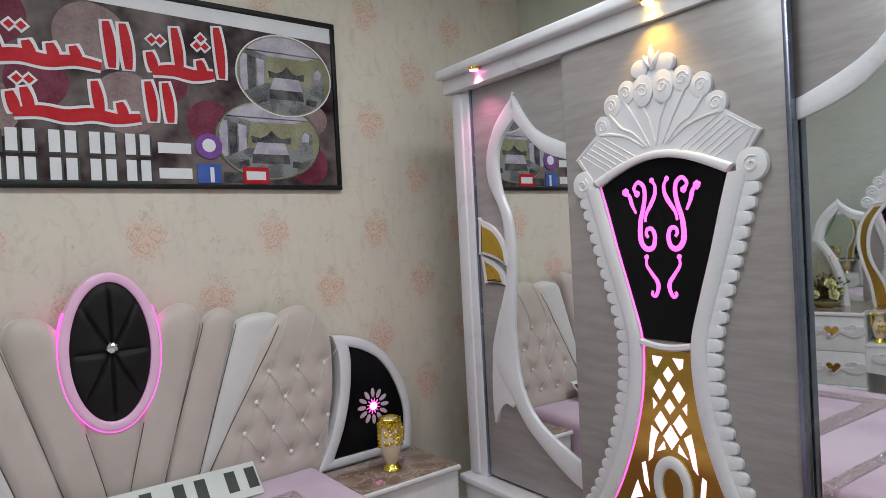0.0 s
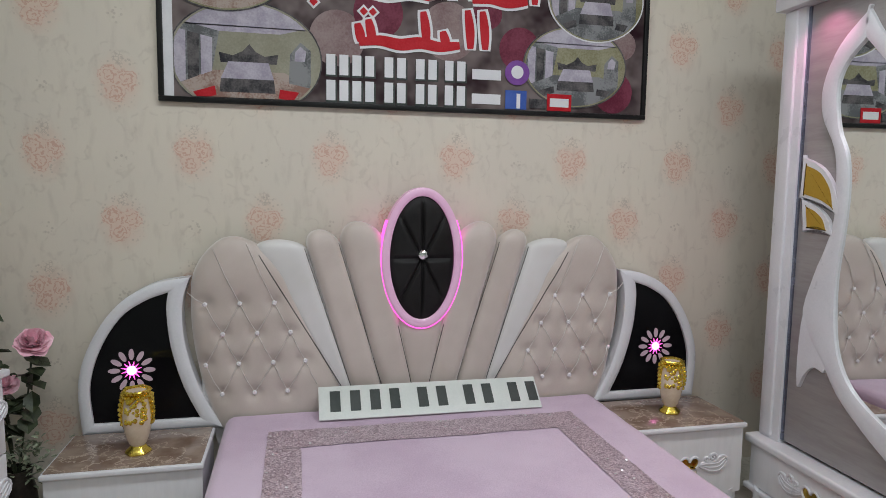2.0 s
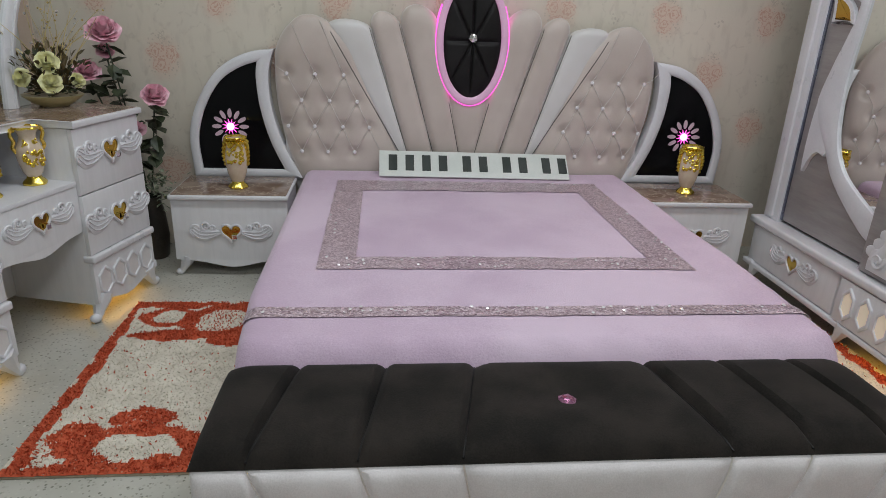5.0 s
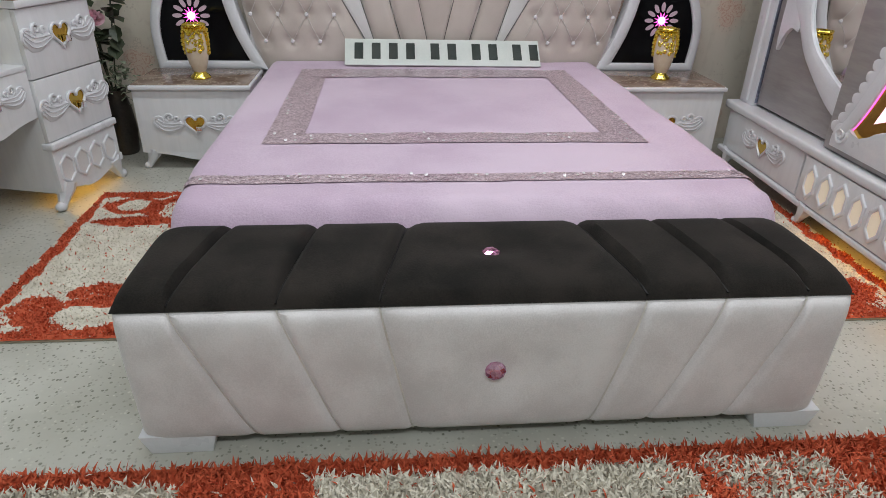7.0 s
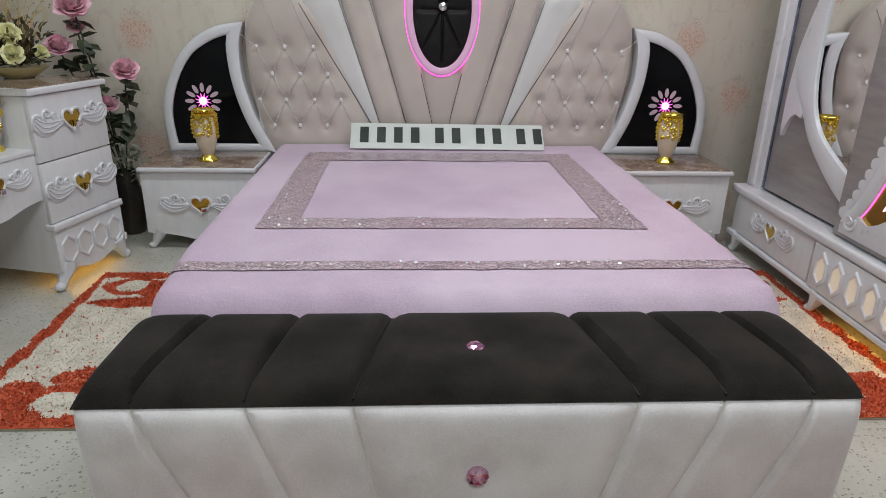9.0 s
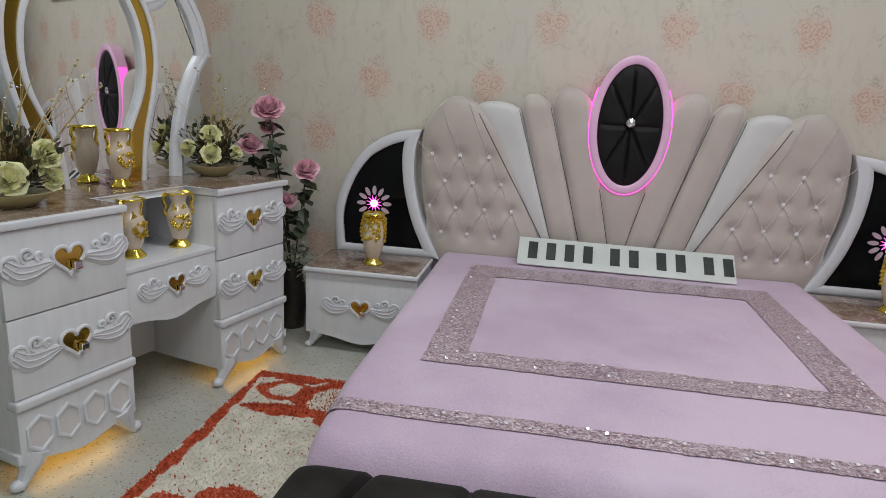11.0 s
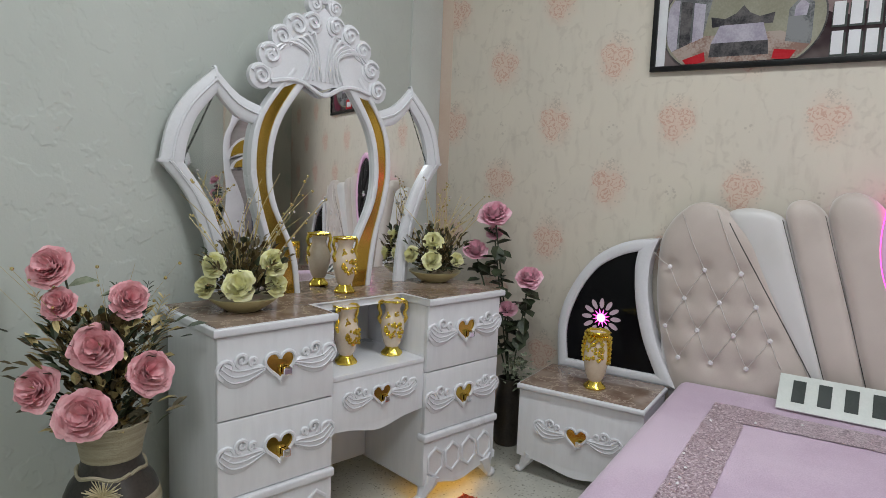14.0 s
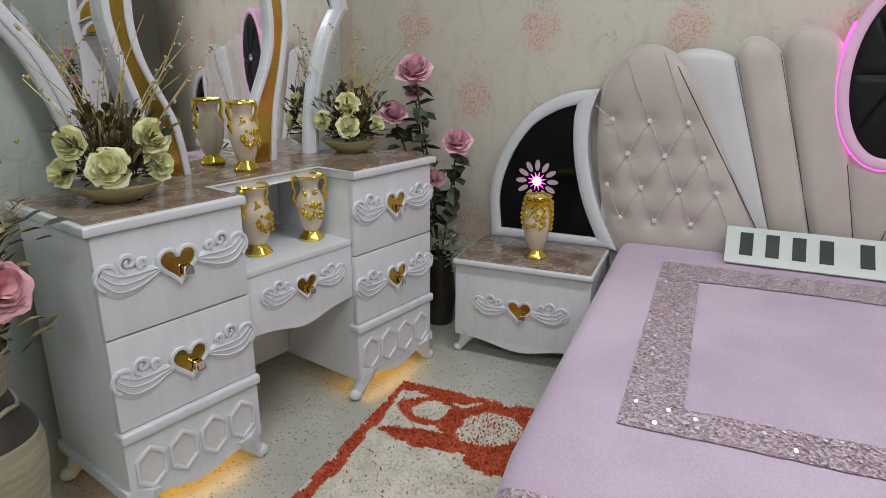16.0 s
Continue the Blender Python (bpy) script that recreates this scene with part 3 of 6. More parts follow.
# dark piping laid along the seams between the padded panels
pads = []
for ob in bed.children:
    if ob.name.split(".")[0] in ("tufted_panel", "channel_panel", "centre_panel"):
        pads.append(mathutils.bvhtree.BVHTree.FromPolygons([v.co for v in ob.data.vertices], [tuple(p.vertices) for p in ob.data.polygons]))
for s in (-1, 1):
    for a, b in (((-0.277, 0.42), (-0.703, 1.15)), ((-0.273, 0.42), (-0.522, 1.20)), ((-0.1365, 0.42), (-0.376, 1.225)), ((-0.0095, 0.42), (-0.105, 0.825))):
        line = []
        for i in range(31):
            x, z = -s * (a[0] + (b[0] - a[0]) * i / 30), a[1] + (b[1] - a[1]) * i / 30
            hits = [h[0].y for h in (t.ray_cast(Vector((x, -1, z)), Vector((0, 1, 0))) for t in pads) if h[0]]
            if hits:
                line.append((x, min(hits) - 0.0005, z))
        part("piping", tube(bmesh.new(), line, 0.0022, 5), M_SEAM, bed, "thin dark piping")
part("halo_ring", band(bmesh.new(), oval(0, 1.130, 0.182, 0.315, 64), oval(0, 1.130, 0.146, 0.277, 64), -0.06, -0.126, True, 0.006), M_ACRYL, bed, "pink lit acrylic ring")
arc_of = lambda a, b: [(a * math.cos(radians(d)), 1.130 + b * math.sin(radians(d))) for d in range(-212, 33, 4)]
part("halo_light", band(bmesh.new(), arc_of(0.1875, 0.321), arc_of(0.183, 0.316), -0.07, -0.1235), M_HALO, bed, "pink LED edge light")
bm = bmesh.new()
N, K = 144, 14
rows = []
for j in range(K + 1):
    r = j / K
    row = []
    for i in range(N):
        a = 6.28319 * i / N
        groove = min(abs((a / 6.28319 * 8 + 0.0) % 1), abs(1 - (a / 6.28319 * 8) % 1))
        y = -0.118 - 0.026 * (1 - r ** 3.2) ** 0.5 + 0.013 * math.exp(-(groove * r / 0.05) ** 2) * (1 if r > 0.05 else 0) * (1 - r ** 8) + 0.022 * math.exp(-(r / 0.12) ** 2)
        row.append(bm.verts.new((0.145 * r * math.cos(a) if r else 0.0005 * math.cos(a), y, 1.130 + (0.276 * r * math.sin(a) if r else 0.0005 * math.sin(a)))))
    rows.append(row)
for a, b in zip(rows, rows[1:]):
    for i in range(N):
        bm.faces.new((a[i], a[(i + 1) % N], b[(i + 1) % N], b[i]))
bm.faces.new(rows[0])
oval_pad = part("oval_pad", bm, M_BLACKQ, bed, "black quilted oval medallion")
part("button", ball(bmesh.new(), (0.002, -0.132, 1.146), 0.024, 2, (1, 0.6, 1)), M_CHROME, oval_pad, "large faceted crystal button", smooth=False)
part("side_rail", B(-0.84, -0.80, -2.04, -0.06, 0.07, 0.34, bevel=0.01), M_SILVERV, bed)
part("side_rail", B(0.80, 0.84, -2.04, -0.06, 0.07, 0.34, bevel=0.01), M_SILVERV, bed)
part("mattress", B(-0.795, 0.795, -2.02, -0.12, 0.2, 0.425, bevel=0.05, segs=4), M_SATIN, bed)

# upholstered chest at the foot of the bed
XF = [-0.840, -0.727, -0.501, -0.282, 0.314, 0.500, 0.690, 0.799]
XR = [-0.838, -0.652, -0.437, -0.207, 0.242, 0.437, 0.632, 0.803]
XB = [-0.838, -0.572, -0.376, -0.207, 0.222, 0.362, 0.556, 0.797]


def pillow_x(xs, u):
    k = min(int(u), len(xs) - 2)
    return xs[k] + (xs[k + 1] - xs[k]) * (u - k)


def crease(u):
    d = min(u % 1, 1 - u % 1)
    if u < 0.5 or u > 6.5:
        d = 0.5 if (u < 0.35 or u > 6.65) else d
    return math.exp(-(d / 0.045) ** 2)


def cushion(name, mat, across, label):
    bm = bmesh.new()
    rows = []
    for j in range(29):
        v = j / 28
        row = []
        for i in range(141):
            u = 7 * i / 140
            row.append(bm.verts.new(across(u, v)))
        rows.append(row)
    for a, b in zip(rows, rows[1:]):
        for i in range(140):
            bm.faces.new((a[i], a[i + 1], b[i + 1], b[i]))
    return part(name, bm, mat, bed, label)


def top_pt(u, v):
    x = pillow_x(XF, u) * (1 - v) + pillow_x(XR, u) * v
    end = min(u / 0.45, (7 - u) / 0.45, 1.0)
    lift = (1 - (2 * min(max(v, 0.0), 1.0) - 1) ** 4) ** 0.5
    z = 0.388 + 0.052 * lift * (1 - (1 - end) ** 2.2) ** 0.5 - 0.030 * crease(u) * lift - 0.018 * math.exp(-((x / 0.09) ** 2 + ((v - 0.5) / 0.18) ** 2))
    return (x, -2.388 + 0.375 * v, z)


def front_pt(u, v):
    x = pillow_x(XF, u) * (1 - v) + pillow_x(XB, u) * v
    end = min(u / 0.3, (7 - u) / 0.3, 1.0)
    b = (1 - (2 * v - 1) ** 6) ** 0.5
    y = -2.372 - 0.040 * b * (1 - (1 - end) ** 2.2) ** 0.5 + 0.017 * crease(u) * b + 0.014 * math.exp(-((x / 0.07) ** 2 + ((v - 0.48) / 0.2) ** 2)) + 0.008 * v * v
    return (x, y, 0.392 - 0.362 * v)


for k in (1, 2, 3, 4, 5, 6):
    part("seam", tube(bmesh.new(), [Vector(top_pt(k, 0.02 + 0.96 * i / 14)) + Vector((0, 0, 0.001)) for i in range(15)], 0.0028, 5), M_BLACKQ, bed, "dark stitched seam")
    part("seam", tube(bmesh.new(), [Vector(front_pt(k, 0.02 + 0.96 * i / 14)) + Vector((0, -0.001, 0)) for i in range(15)], 0.0028, 5), M_CORD, bed, "stitched seam")
cushion("chest_lid", M_BROWN, top_pt, "dark brown velvet lid with slanted seams")
cushion("chest_front", M_SILVERV, front_pt, "pearl grey velvet front with slanted seams")
bm = bmesh.new()
box(bm, -0.822, 0.790, -2.36, -2.01, 0.05, 0.385, bevel=0.03, segs=3)
part("chest_body", bm, M_SILVERV, bed)
for x in (-0.755, 0.728):
    s = 1 if x > 0 else -1
    part("foot", slab(bmesh.new(), [(x - 0.085 + (0.02 if s < 0 else 0.01), 0.0), (x + 0.085 - (0.02 if s > 0 else 0.01), 0.0), (x + 0.088, 0.05), (x - 0.088, 0.05)], -2.25, -2.392, 0.004), M_LACQUER, bed, "white tapered block foot")
    part("foot", B(x - 0.06, x + 0.06, -2.12, -2.04, 0.0, 0.06), M_LACQUER, bed)
    part("leg", B(x - 0.06, x + 0.06, -0.22, -0.12, 0.0, 0.21), M_LACQUER, bed)
part("gem", ball(bmesh.new(), (-0.016, -2.215, 0.420), 0.025, 2, (1, 1, 0.6)), M_GEM, bed, "pink faceted crystal stud", smooth=False)
part("gem", ball(bmesh.new(), (-0.022, -2.404, 0.219), 0.025, 2, (1, 0.6, 1)), M_GEM, bed, "pink faceted crystal stud", smooth=False)

# bedspread
bm = bmesh.new()
NX, NY = 90, 110
HW, Y0, Y1 = 0.852, -0.14, -2.03
rows = []
for j in range(NY + 1):
    y = Y0 + (Y1 - Y0) * j / NY
    row = []
    for i in range(NX + 1):
        s = -1 + 2 * i / NX
        arc = s * (HW + 0.26)
        flat = HW - 0.05
        if abs(arc) <= flat:
            x, z = arc, 0.462
        else:
            e = abs(arc) - flat
            if e < 0.08:
                a = e / 0.08 * 1.45
                x, z = flat + 0.05 * math.sin(a), 0.462 - 0.05 * (1 - math.cos(a))
            else:
                x, z = flat + 0.05 + 0.03 * (e - 0.08) + 0.008 * math.sin(y * 9 + 2) * (e - 0.08) / 0.2, 0.418 - (e - 0.08)
            x = math.copysign(x, arc)
        ends = max(0.0, (Y0 - 0.0 - y - 1.80) / 0.09)
        z -= 0.075 * ends ** 2.5
        x *= 1 - 0.035 * max(0.0, -0.1 - y - 1.55) / 0.4
        z += 0.004 * noise.noise((x * 3, y * 3, 0)) + 0.0022 * noise.noise((x * 14, y * 14, 3))
        z += 0.0045 * math.sin((x * 40 + math.sin(y * 60) * 1.2)) * math.exp(-((y + 1.965) / 0.035) ** 2)
        row.append(bm.verts.new((x, y, z)))
    rows.append(row)
for a, b in zip(rows, rows[1:]):
    for i in range(NX):
        bm.faces.new((a[i], a[i + 1], b[i + 1], b[i]))
spread = thing("bedspread", pose(BX, 0, 0), "pale pink plush bedspread with sequinned frame and stripe", "bedspread")
part("cover", bm, M_PINKV, spread)


def drape(x):
    """How far the cover has sunk at that distance from the middle."""
    e = abs(x) - 0.802
    return 0.0 if e <= 0 else 0.05 * (1 - math.cos(math.asin(min(e / 0.05, 0.985))))


def strip(x0, x1, y0, y1, nx, ny, name="sequin_band"):
    bm = bmesh.new()
    g = [[bm.verts.new((x0 + (x1 - x0) * i / nx + 0.003 * noise.noise((i * 0.9, j * 0.7, x0)), y0 + (y1 - y0) * j / ny + 0.003 * noise.noise((i * 0.8, j * 0.9, y0 + 5)), 0.4655 - drape((x0 + (x1 - x0) * i / nx) * (1.011 if y0 < -1.7 else 1.0)) + 0.004 * noise.noise((x0 * 3 + (x1 - x0) * i / nx * 3, (y0 + (y1 - y0) * j / ny) * 3, 0)) + 0.0022 * noise.noise(((x0 + (x1 - x0) * i / nx) * 14, (y0 + (y1 - y0) * j / ny) * 14, 3)))) for i in range(nx + 1)] for j in range(ny + 1)]
    for a, b in zip(g, g[1:]):
        for i in range(nx):
            bm.faces.new((a[i], a[i + 1], b[i + 1], b[i]))
    return part(name, bm, M_SEQUIN, spread)


strip(-0.665, 0.632, -1.508, -1.396, 60, 5)
strip(-0.665, 0.632, -0.525, -0.352, 60, 8)
strip(-0.665, -0.537, -1.394, -0.527, 6, 42)
strip(0.500, 0.632, -1.394, -0.527, 6, 42)
strip(-0.838, 0.838, -1.852, -1.790, 110, 3)
rng = random.Random(4)
for _ in range(120):
    k = rng.random()
    if k < 0.3:
        x, y = rng.uniform(-0.66, 0.625), rng.uniform(-1.50, -1.40)
    elif k < 0.45:
        x, y = rng.uniform(-0.66, 0.625), rng.uniform(-0.52, -0.36)
    elif k < 0.7:
        x, y = rng.choice((rng.uniform(-0.66, -0.54), rng.uniform(0.505, 0.625))), rng.uniform(-1.38, -0.54)
    else:
        x, y = rng.uniform(-0.79, 0.79), rng.uniform(-1.848, -1.795)
    # white disc for a glint on the band, tilted mostly towards lamp and camera
    q = part("sequin", bmesh.ops.create_circle(bm := bmesh.new(), cap_ends=True, segments=8, radius=0.0048) and bm, M_SPARK, spread, smooth=False)
    q.location, q.rotation_euler = (x, y, 0.4708), (rng.uniform(-0.2, 0.6), rng.uniform(-0.35, 0.35), 0)

# number board leaning on the headboard: its figures are plain bars
board = thing("number_sign", pose(0.042, -0.285, 0.470, -49, 0.3, 0), "long white sign board with dark figures leaning on headboard", "sign")
part("panel", B(-0.494, 0.494, -0.002, 0.005, 0.0, 0.160, bevel=0.002), M_SIGN, board)
x = -0.458
for group in (4, 2, 2, 2):
    for k in range(group):
        part("figure_bar", slab(bmesh.new(), [(x + 0.012, 0.036), (x + 0.056, 0.036), (x + 0.056, 0.134), (x + 0.012, 0.134)], -0.002, -0.004), M_INK, board)
        x += 0.086
    x += 0.038


# ---- carved white furniture ----
def ornament(parent, cx, cz, y, s=1.0, knob=True):
    """A pair of curled feather wings round a gold heart, on a front at depth y."""
    for m in (-1, 1):
        c = bmesh.new()
        P = lambda a, b: (cx + m * a * s, cz + b * s)
        top = smoothed([(0.050, 0.004), (0.078, 0.012), (0.110, 0.016), (0.142, 0.022), (0.172, 0.036)], 4)
        low = smoothed([(0.048, -0.010), (0.074, -0.030), (0.112, -0.048), (0.160, -0.046), (0.198, -0.004)], 4)
        band(c, [P(*p) for p in top], [P(*p) for p in low], y, y - 0.002 * s, dome=0.006 * s)
        for f in (0.25, 0.5, 0.75):
            tube(c, [(*P(*(Vector(a).lerp(Vector(b), f))),) for a, b in zip(top, low)] and [(P(*(Vector(a).lerp(Vector(b), f)))[0], y - 0.0090 * s, P(*(Vector(a).lerp(Vector(b), f)))[1]) for a, b in zip(top, low)], 0.0022 * s, 5)
        for sx, sz, r in ((0.166, 0.010, 0.034), (0.120, 0.030, 0.023), (0.086, 0.022, 0.013)):
            tube(c, spiral(cx + m * sx * s, cz + sz * s, r * s, 0.003 * s, -1.2 if m > 0 else 4.34, 1.4 * m, y - 0.004 * s, 16), [0.0062 * s] * 10 + [0.0048 * s] * 7, 6)
        part("scroll_wing", c, M_LACQUER, parent, "raised white feather-scroll carving")
    h = [(p[0], y - 0.006 * s, p[1]) for p in heart(cx, cz, 0.050 * s)]
    part("heart_frame", tube(bmesh.new(), h + [h[0]], 0.006 * s, 6), M_LACQUER, parent)
    part("heart_plate", slab(bmesh.new(), heart(cx, cz, 0.046 * s), y + 0.001, y - 0.002), M_GOLDM, parent, "gold mirror heart inlay")
    if knob:
        k = bmesh.new()
        box(k, cx + 0.004 * s, cx + 0.030 * s, y - 0.024 * s, y - 0.004, cz - 0.036 * s, cz - 0.010 * s, bevel=0.005 * s)
        part("knob", k, M_CHROME, parent, "square crystal knob", smooth=False)


def foot(parent, x, y, s=1.0, m=1, h=0.105):
    """A scrolled cabriole foot turned outwards along x."""
    bm = bmesh.new()
    tube(bm, [(x - m * 0.028 * s, y, h + 0.012), (x - m * 0.018 * s, y, h * 0.82), (x - m * 0.004 * s, y, h * 0.5), (x + m * 0.008 * s, y, h * 0.25), (x + m * 0.020 * s, y, h * 0.14)], [0.034 * s, 0.031 * s, 0.020 * s, 0.015 * s, 0.017 * s], 8)
    ball(bm, (x + m * 0.018 * s, y, 0.0165 * s), 0.0165 * s, 2, (1.25, 1.1, 1))
    return part("foot", bm, M_LACQUER, parent, "white scrolled cabriole foot")


def wavy(x0, x1, z, sag, n=16):
    return [(x0 + (x1 - x0) * i / n, z - sag * math.sin(math.pi * i / n) ** 1.5 + 0.25 * sag * math.sin(2 * math.pi * i / n) ** 2) for i in range(n + 1)]


def make_nightstand(m):
    t = thing("nightstand", m, "white carved bedside cabinet with brown marble top and heart handle", "nightstand", "bedside cabinets")
    part("body", B(-0.268, 0.268, 0.012, 0.34, 0.085, 0.391), M_WHITE, t)
    front = slab(bmesh.new(), wavy(-0.270, 0.270, 0.088, 0.038)[::-1] + [(-0.270, 0.390), (0.270, 0.390)], 0.012, -0.006, 0.004)
    drawer = part("drawer_front", front, M_WHITE, t, smooth=True)
    part("top", B(-0.277, 0.277, -0.026, 0.345, 0.392, 0.414, bevel=0.008, segs=3), M_LACQUER, t)
    part("marble_inset", B(-0.266, 0.266, -0.012, 0.343, 0.408, 0.4185, bevel=0.002), M_MARBLE, t, "glossy brown marble-look top")
    ornament(t, 0.0, 0.232, -0.006, 0.98)
    for m2 in (-1, 1):
        foot(t, m2 * 0.247, 0.022, 1.0, m2, 0.09)
        foot(t, m2 * 0.247, 0.30, 1.0, m2, 0.09)
    return t


stand = make_nightstand(pose(-1.158, -0.465, 0))
copy_thing(stand, pose(1.155, -0.485, 0))

# dressing table set across the corner
dresser = thing("dressing_table", pose(-1.654, -1.169, 0, 0, 0, 75.5), "white carved dressing table with triple mirror and lit plinth", "dressing table")
for s in (-1, 1):
    x0, x1 = sorted((s * 0.212, s * 0.615))
    cab = part("cabinet", B(x0, x1, 0.012, 0.385, 0.075, 0.802), M_WHITE, dresser)
    for z0, z1, zc in ((0.545, 0.800, 0.692), (0.296, 0.540, 0.424)):
        d = part("drawer_front", B(x0, x1, -0.008, 0.012, z0, z1, bevel=0.003), M_WHITE, cab)
        ornament(cab, (x0 + x1) / 2, zc, -0.008, 1.05)
    part("moulding", B(x0 - 0.006, x1 + 0.006, -0.022, 0.03, 0.262, 0.293, bevel=0.010, segs=3), M_LACQUER, cab)
    part("plinth_panel", slab(bmesh.new(), wavy(x0, x1, 0.086, 0.034)[::-1] + [(x0, 0.262), (x1, 0.262)], 0.012, -0.008, 0.003), M_WHITE, cab)
    for k in range(4):
        hx = x0 + 0.062 + k * 0.093
        hexa = [(hx + 0.049 * math.cos(a), 0.168 + 0.066 * math.sin(a)) for a in [1.0472 * i + 0.5236 for i in range(6)]]
        hm = bmesh.new()
        band(hm, hexa, [((p[0] - hx) * 0.76 + hx, (p[1] - 0.168) * 0.76 + 0.168) for p in hexa], -0.008, -0.012, True, 0.004)
        part("hexagon_carving", hm, M_LACQUER, cab)
        part("hexagon_inset", slab(bmesh.new(), [((p[0] - hx) * 0.76 + hx, (p[1] - 0.168) * 0.76 + 0.168) for p in hexa], -0.004, -0.009), M_HEXOPAL, cab, "translucent opal inset")
    part("side_rail", B(*sorted((s * 0.612, s * 0.628)), -0.01, 0.385, 0.09, 0.125, bevel=0.006), M_LACQUER, cab)
    foot(dresser, s * 0.600, 0.012, 1.25, s, 0.1)
    foot(dresser, s * 0.230, 0.012, 1.25, -s, 0.1)
    foot(dresser, s * 0.600, 0.355, 1.25, s, 0.1)
    part("led_strip", B(x0 + 0.03, x1 - 0.03, 0.06, 0.075, 0.066, 0.074, bevel=0), M_WARMGLOW, dresser, "amber LED strip under plinth")
top = [(-0.632, -0.022), (-0.205, -0.022), (-0.205, 0.145), (0.205, 0.145), (0.205, -0.022), (0.632, -0.022), (0.632, 0.405), (-0.632, 0.405)]


def plan_slab(outline, z0, z1, bevel):
    bm = bmesh.new()
    a = [bm.verts.new((p[0], p[1], z0)) for p in outline]
    b = [bm.verts.new((p[0], p[1], z1)) for p in outline]
    f = bm.faces.new(b)
    bm.faces.new(a[::-1])
    for i in range(len(outline)):
        bm.faces.new((a[i], a[(i + 1) % len(outline)], b[(i + 1) % len(outline)], b[i]))
    if bevel:
        bmesh.ops.bevel(bm, geom=[e for e in bm.edges if abs(e.verts[0].co.z - e.verts[1].co.z) < 1e-6], offset=bevel, segments=3, profile=0.6, affect="EDGES")
    return bm


part("top", plan_slab(top, 0.803, 0.829, 0.008), M_LACQUER, dresser)
inset = [(-0.618, -0.006), (-0.220, -0.006), (-0.220, 0.160), (0.220, 0.160), (0.220, -0.006), (0.618, -0.006), (0.618, 0.395), (-0.618, 0.395)]
part("marble_inset", plan_slab(inset, 0.822, 0.8325, 0.0), M_MARBLE, dresser, "glossy brown marble-look top")
part("back_panel", B(-0.212, 0.212, 0.37, 0.385, 0.085, 0.803), M_WHITE, dresser)
part("shelf", B(-0.211, 0.211, 0.004, 0.37, 0.582, 0.602, bevel=0.005), M_LACQUER, dresser)
mid = part("drawer_front", slab(bmesh.new(), wavy(-0.211, 0.211, 0.400, 0.032)[::-1] + [(-0.211, 0.582), (0.211, 0.582)], 0.029, 0.008, 0.003), M_WHITE, dresser)
ornament(dresser, 0.008, 0.502, 0.008, 0.86)
part("drawer_box", B(-0.20, 0.20, 0.030, 0.36, 0.43, 0.58, bevel=0), M_WHITE, dresser)


def crown(parent, cx, cz, w, h, y, t=0.022, lip=True):
    """A fan of curled acanthus lobes under a small palmette; w is its half width, h its height."""
    P = lambda a, b: (cx + a * w, cz + b * h)
    lobes = [(0.93, 0.10, 0.17), (0.80, 0.30, 0.17), (0.64, 0.48, 0.16), (0.42, 0.60, 0.17), (0.18, 0.66, 0.15), (0.16, 0.83, 0.11)]
    half = smoothed([(0.0, 0.04), (0.30, 0.10), (0.62, 0.02), (0.85, 0.02), (0.86, 0.24), (0.70, 0.44), (0.45, 0.60), (0.15, 0.74), (0.0, 0.82)], 4)
    bm = bmesh.new()
    slab(bm, [P(a, b) for a, b in half] + [P(-a, b) for a, b in half[::-1][1:-1]], y, y - t, 0.004)
    for m in (-1, 1):
        for i, (a, b, r) in enumerate(lobes):
            rr = r * w
            slab(bm, oval(*P(m * a, b), rr, rr, 18), y, y - t - 0.0012 * (i + 1), 0.005)
            tube(bm, spiral(*P(m * a, b), rr * 0.80, rr * 0.10, 1.57 - m * 1.2, 1.5 * m, y - t - 0.004 - 0.001 * i, 20), rr * 0.13 + 0.001, 5)
        for k in range(5):
            f = k / 4
            line = smoothed([P(m * (0.05 + 0.12 * k) * 0.6, 0.12), P(m * (0.08 + 0.15 * f), 0.36), P(m * (0.16 + 0.42 * f), 0.44 + 0.12 * (1 - f)), P(m * (0.22 + 0.62 * f), 0.54 - 0.26 * f)], 5)
            tube(bm, [(p[0], y - t - 0.003, p[1]) for p in line], [0.004 + 0.004 * math.sin(math.pi * i / (len(line) - 1)) for i in range(len(line))], 5)
    for a, b, ang, ln in ((0, 0.86, 0, 0.16), (0.05, 0.86, 0.8, 0.12), (-0.05, 0.86, -0.8, 0.12)):
        line = [(cx + a * w + math.sin(ang) * ln * h * f, cz + b * h + math.cos(ang) * ln * h * f) for f in (0, 0.35, 0.7, 1)]
        tube(bm, [(p[0], y - t * 0.6, p[1]) for p in line], [0.035 * w * 1.2, 0.06 * w * 1.2, 0.045 * w, 0.008 * w], 7)
    arc = smoothed([P(-0.80, 0.06), P(-0.52, 0.10), P(-0.3, 0.08), P(0, -0.01), P(0.3, 0.08), P(0.52, 0.10), P(0.80, 0.06)], 5)
    if lip:
        tube(bm, [(p[0], y - t - 0.002, p[1]) for p in arc], 0.010 * (w / 0.3), 6)
    return part("crown", bm, M_LACQUER, parent, "white carved acanthus crown")


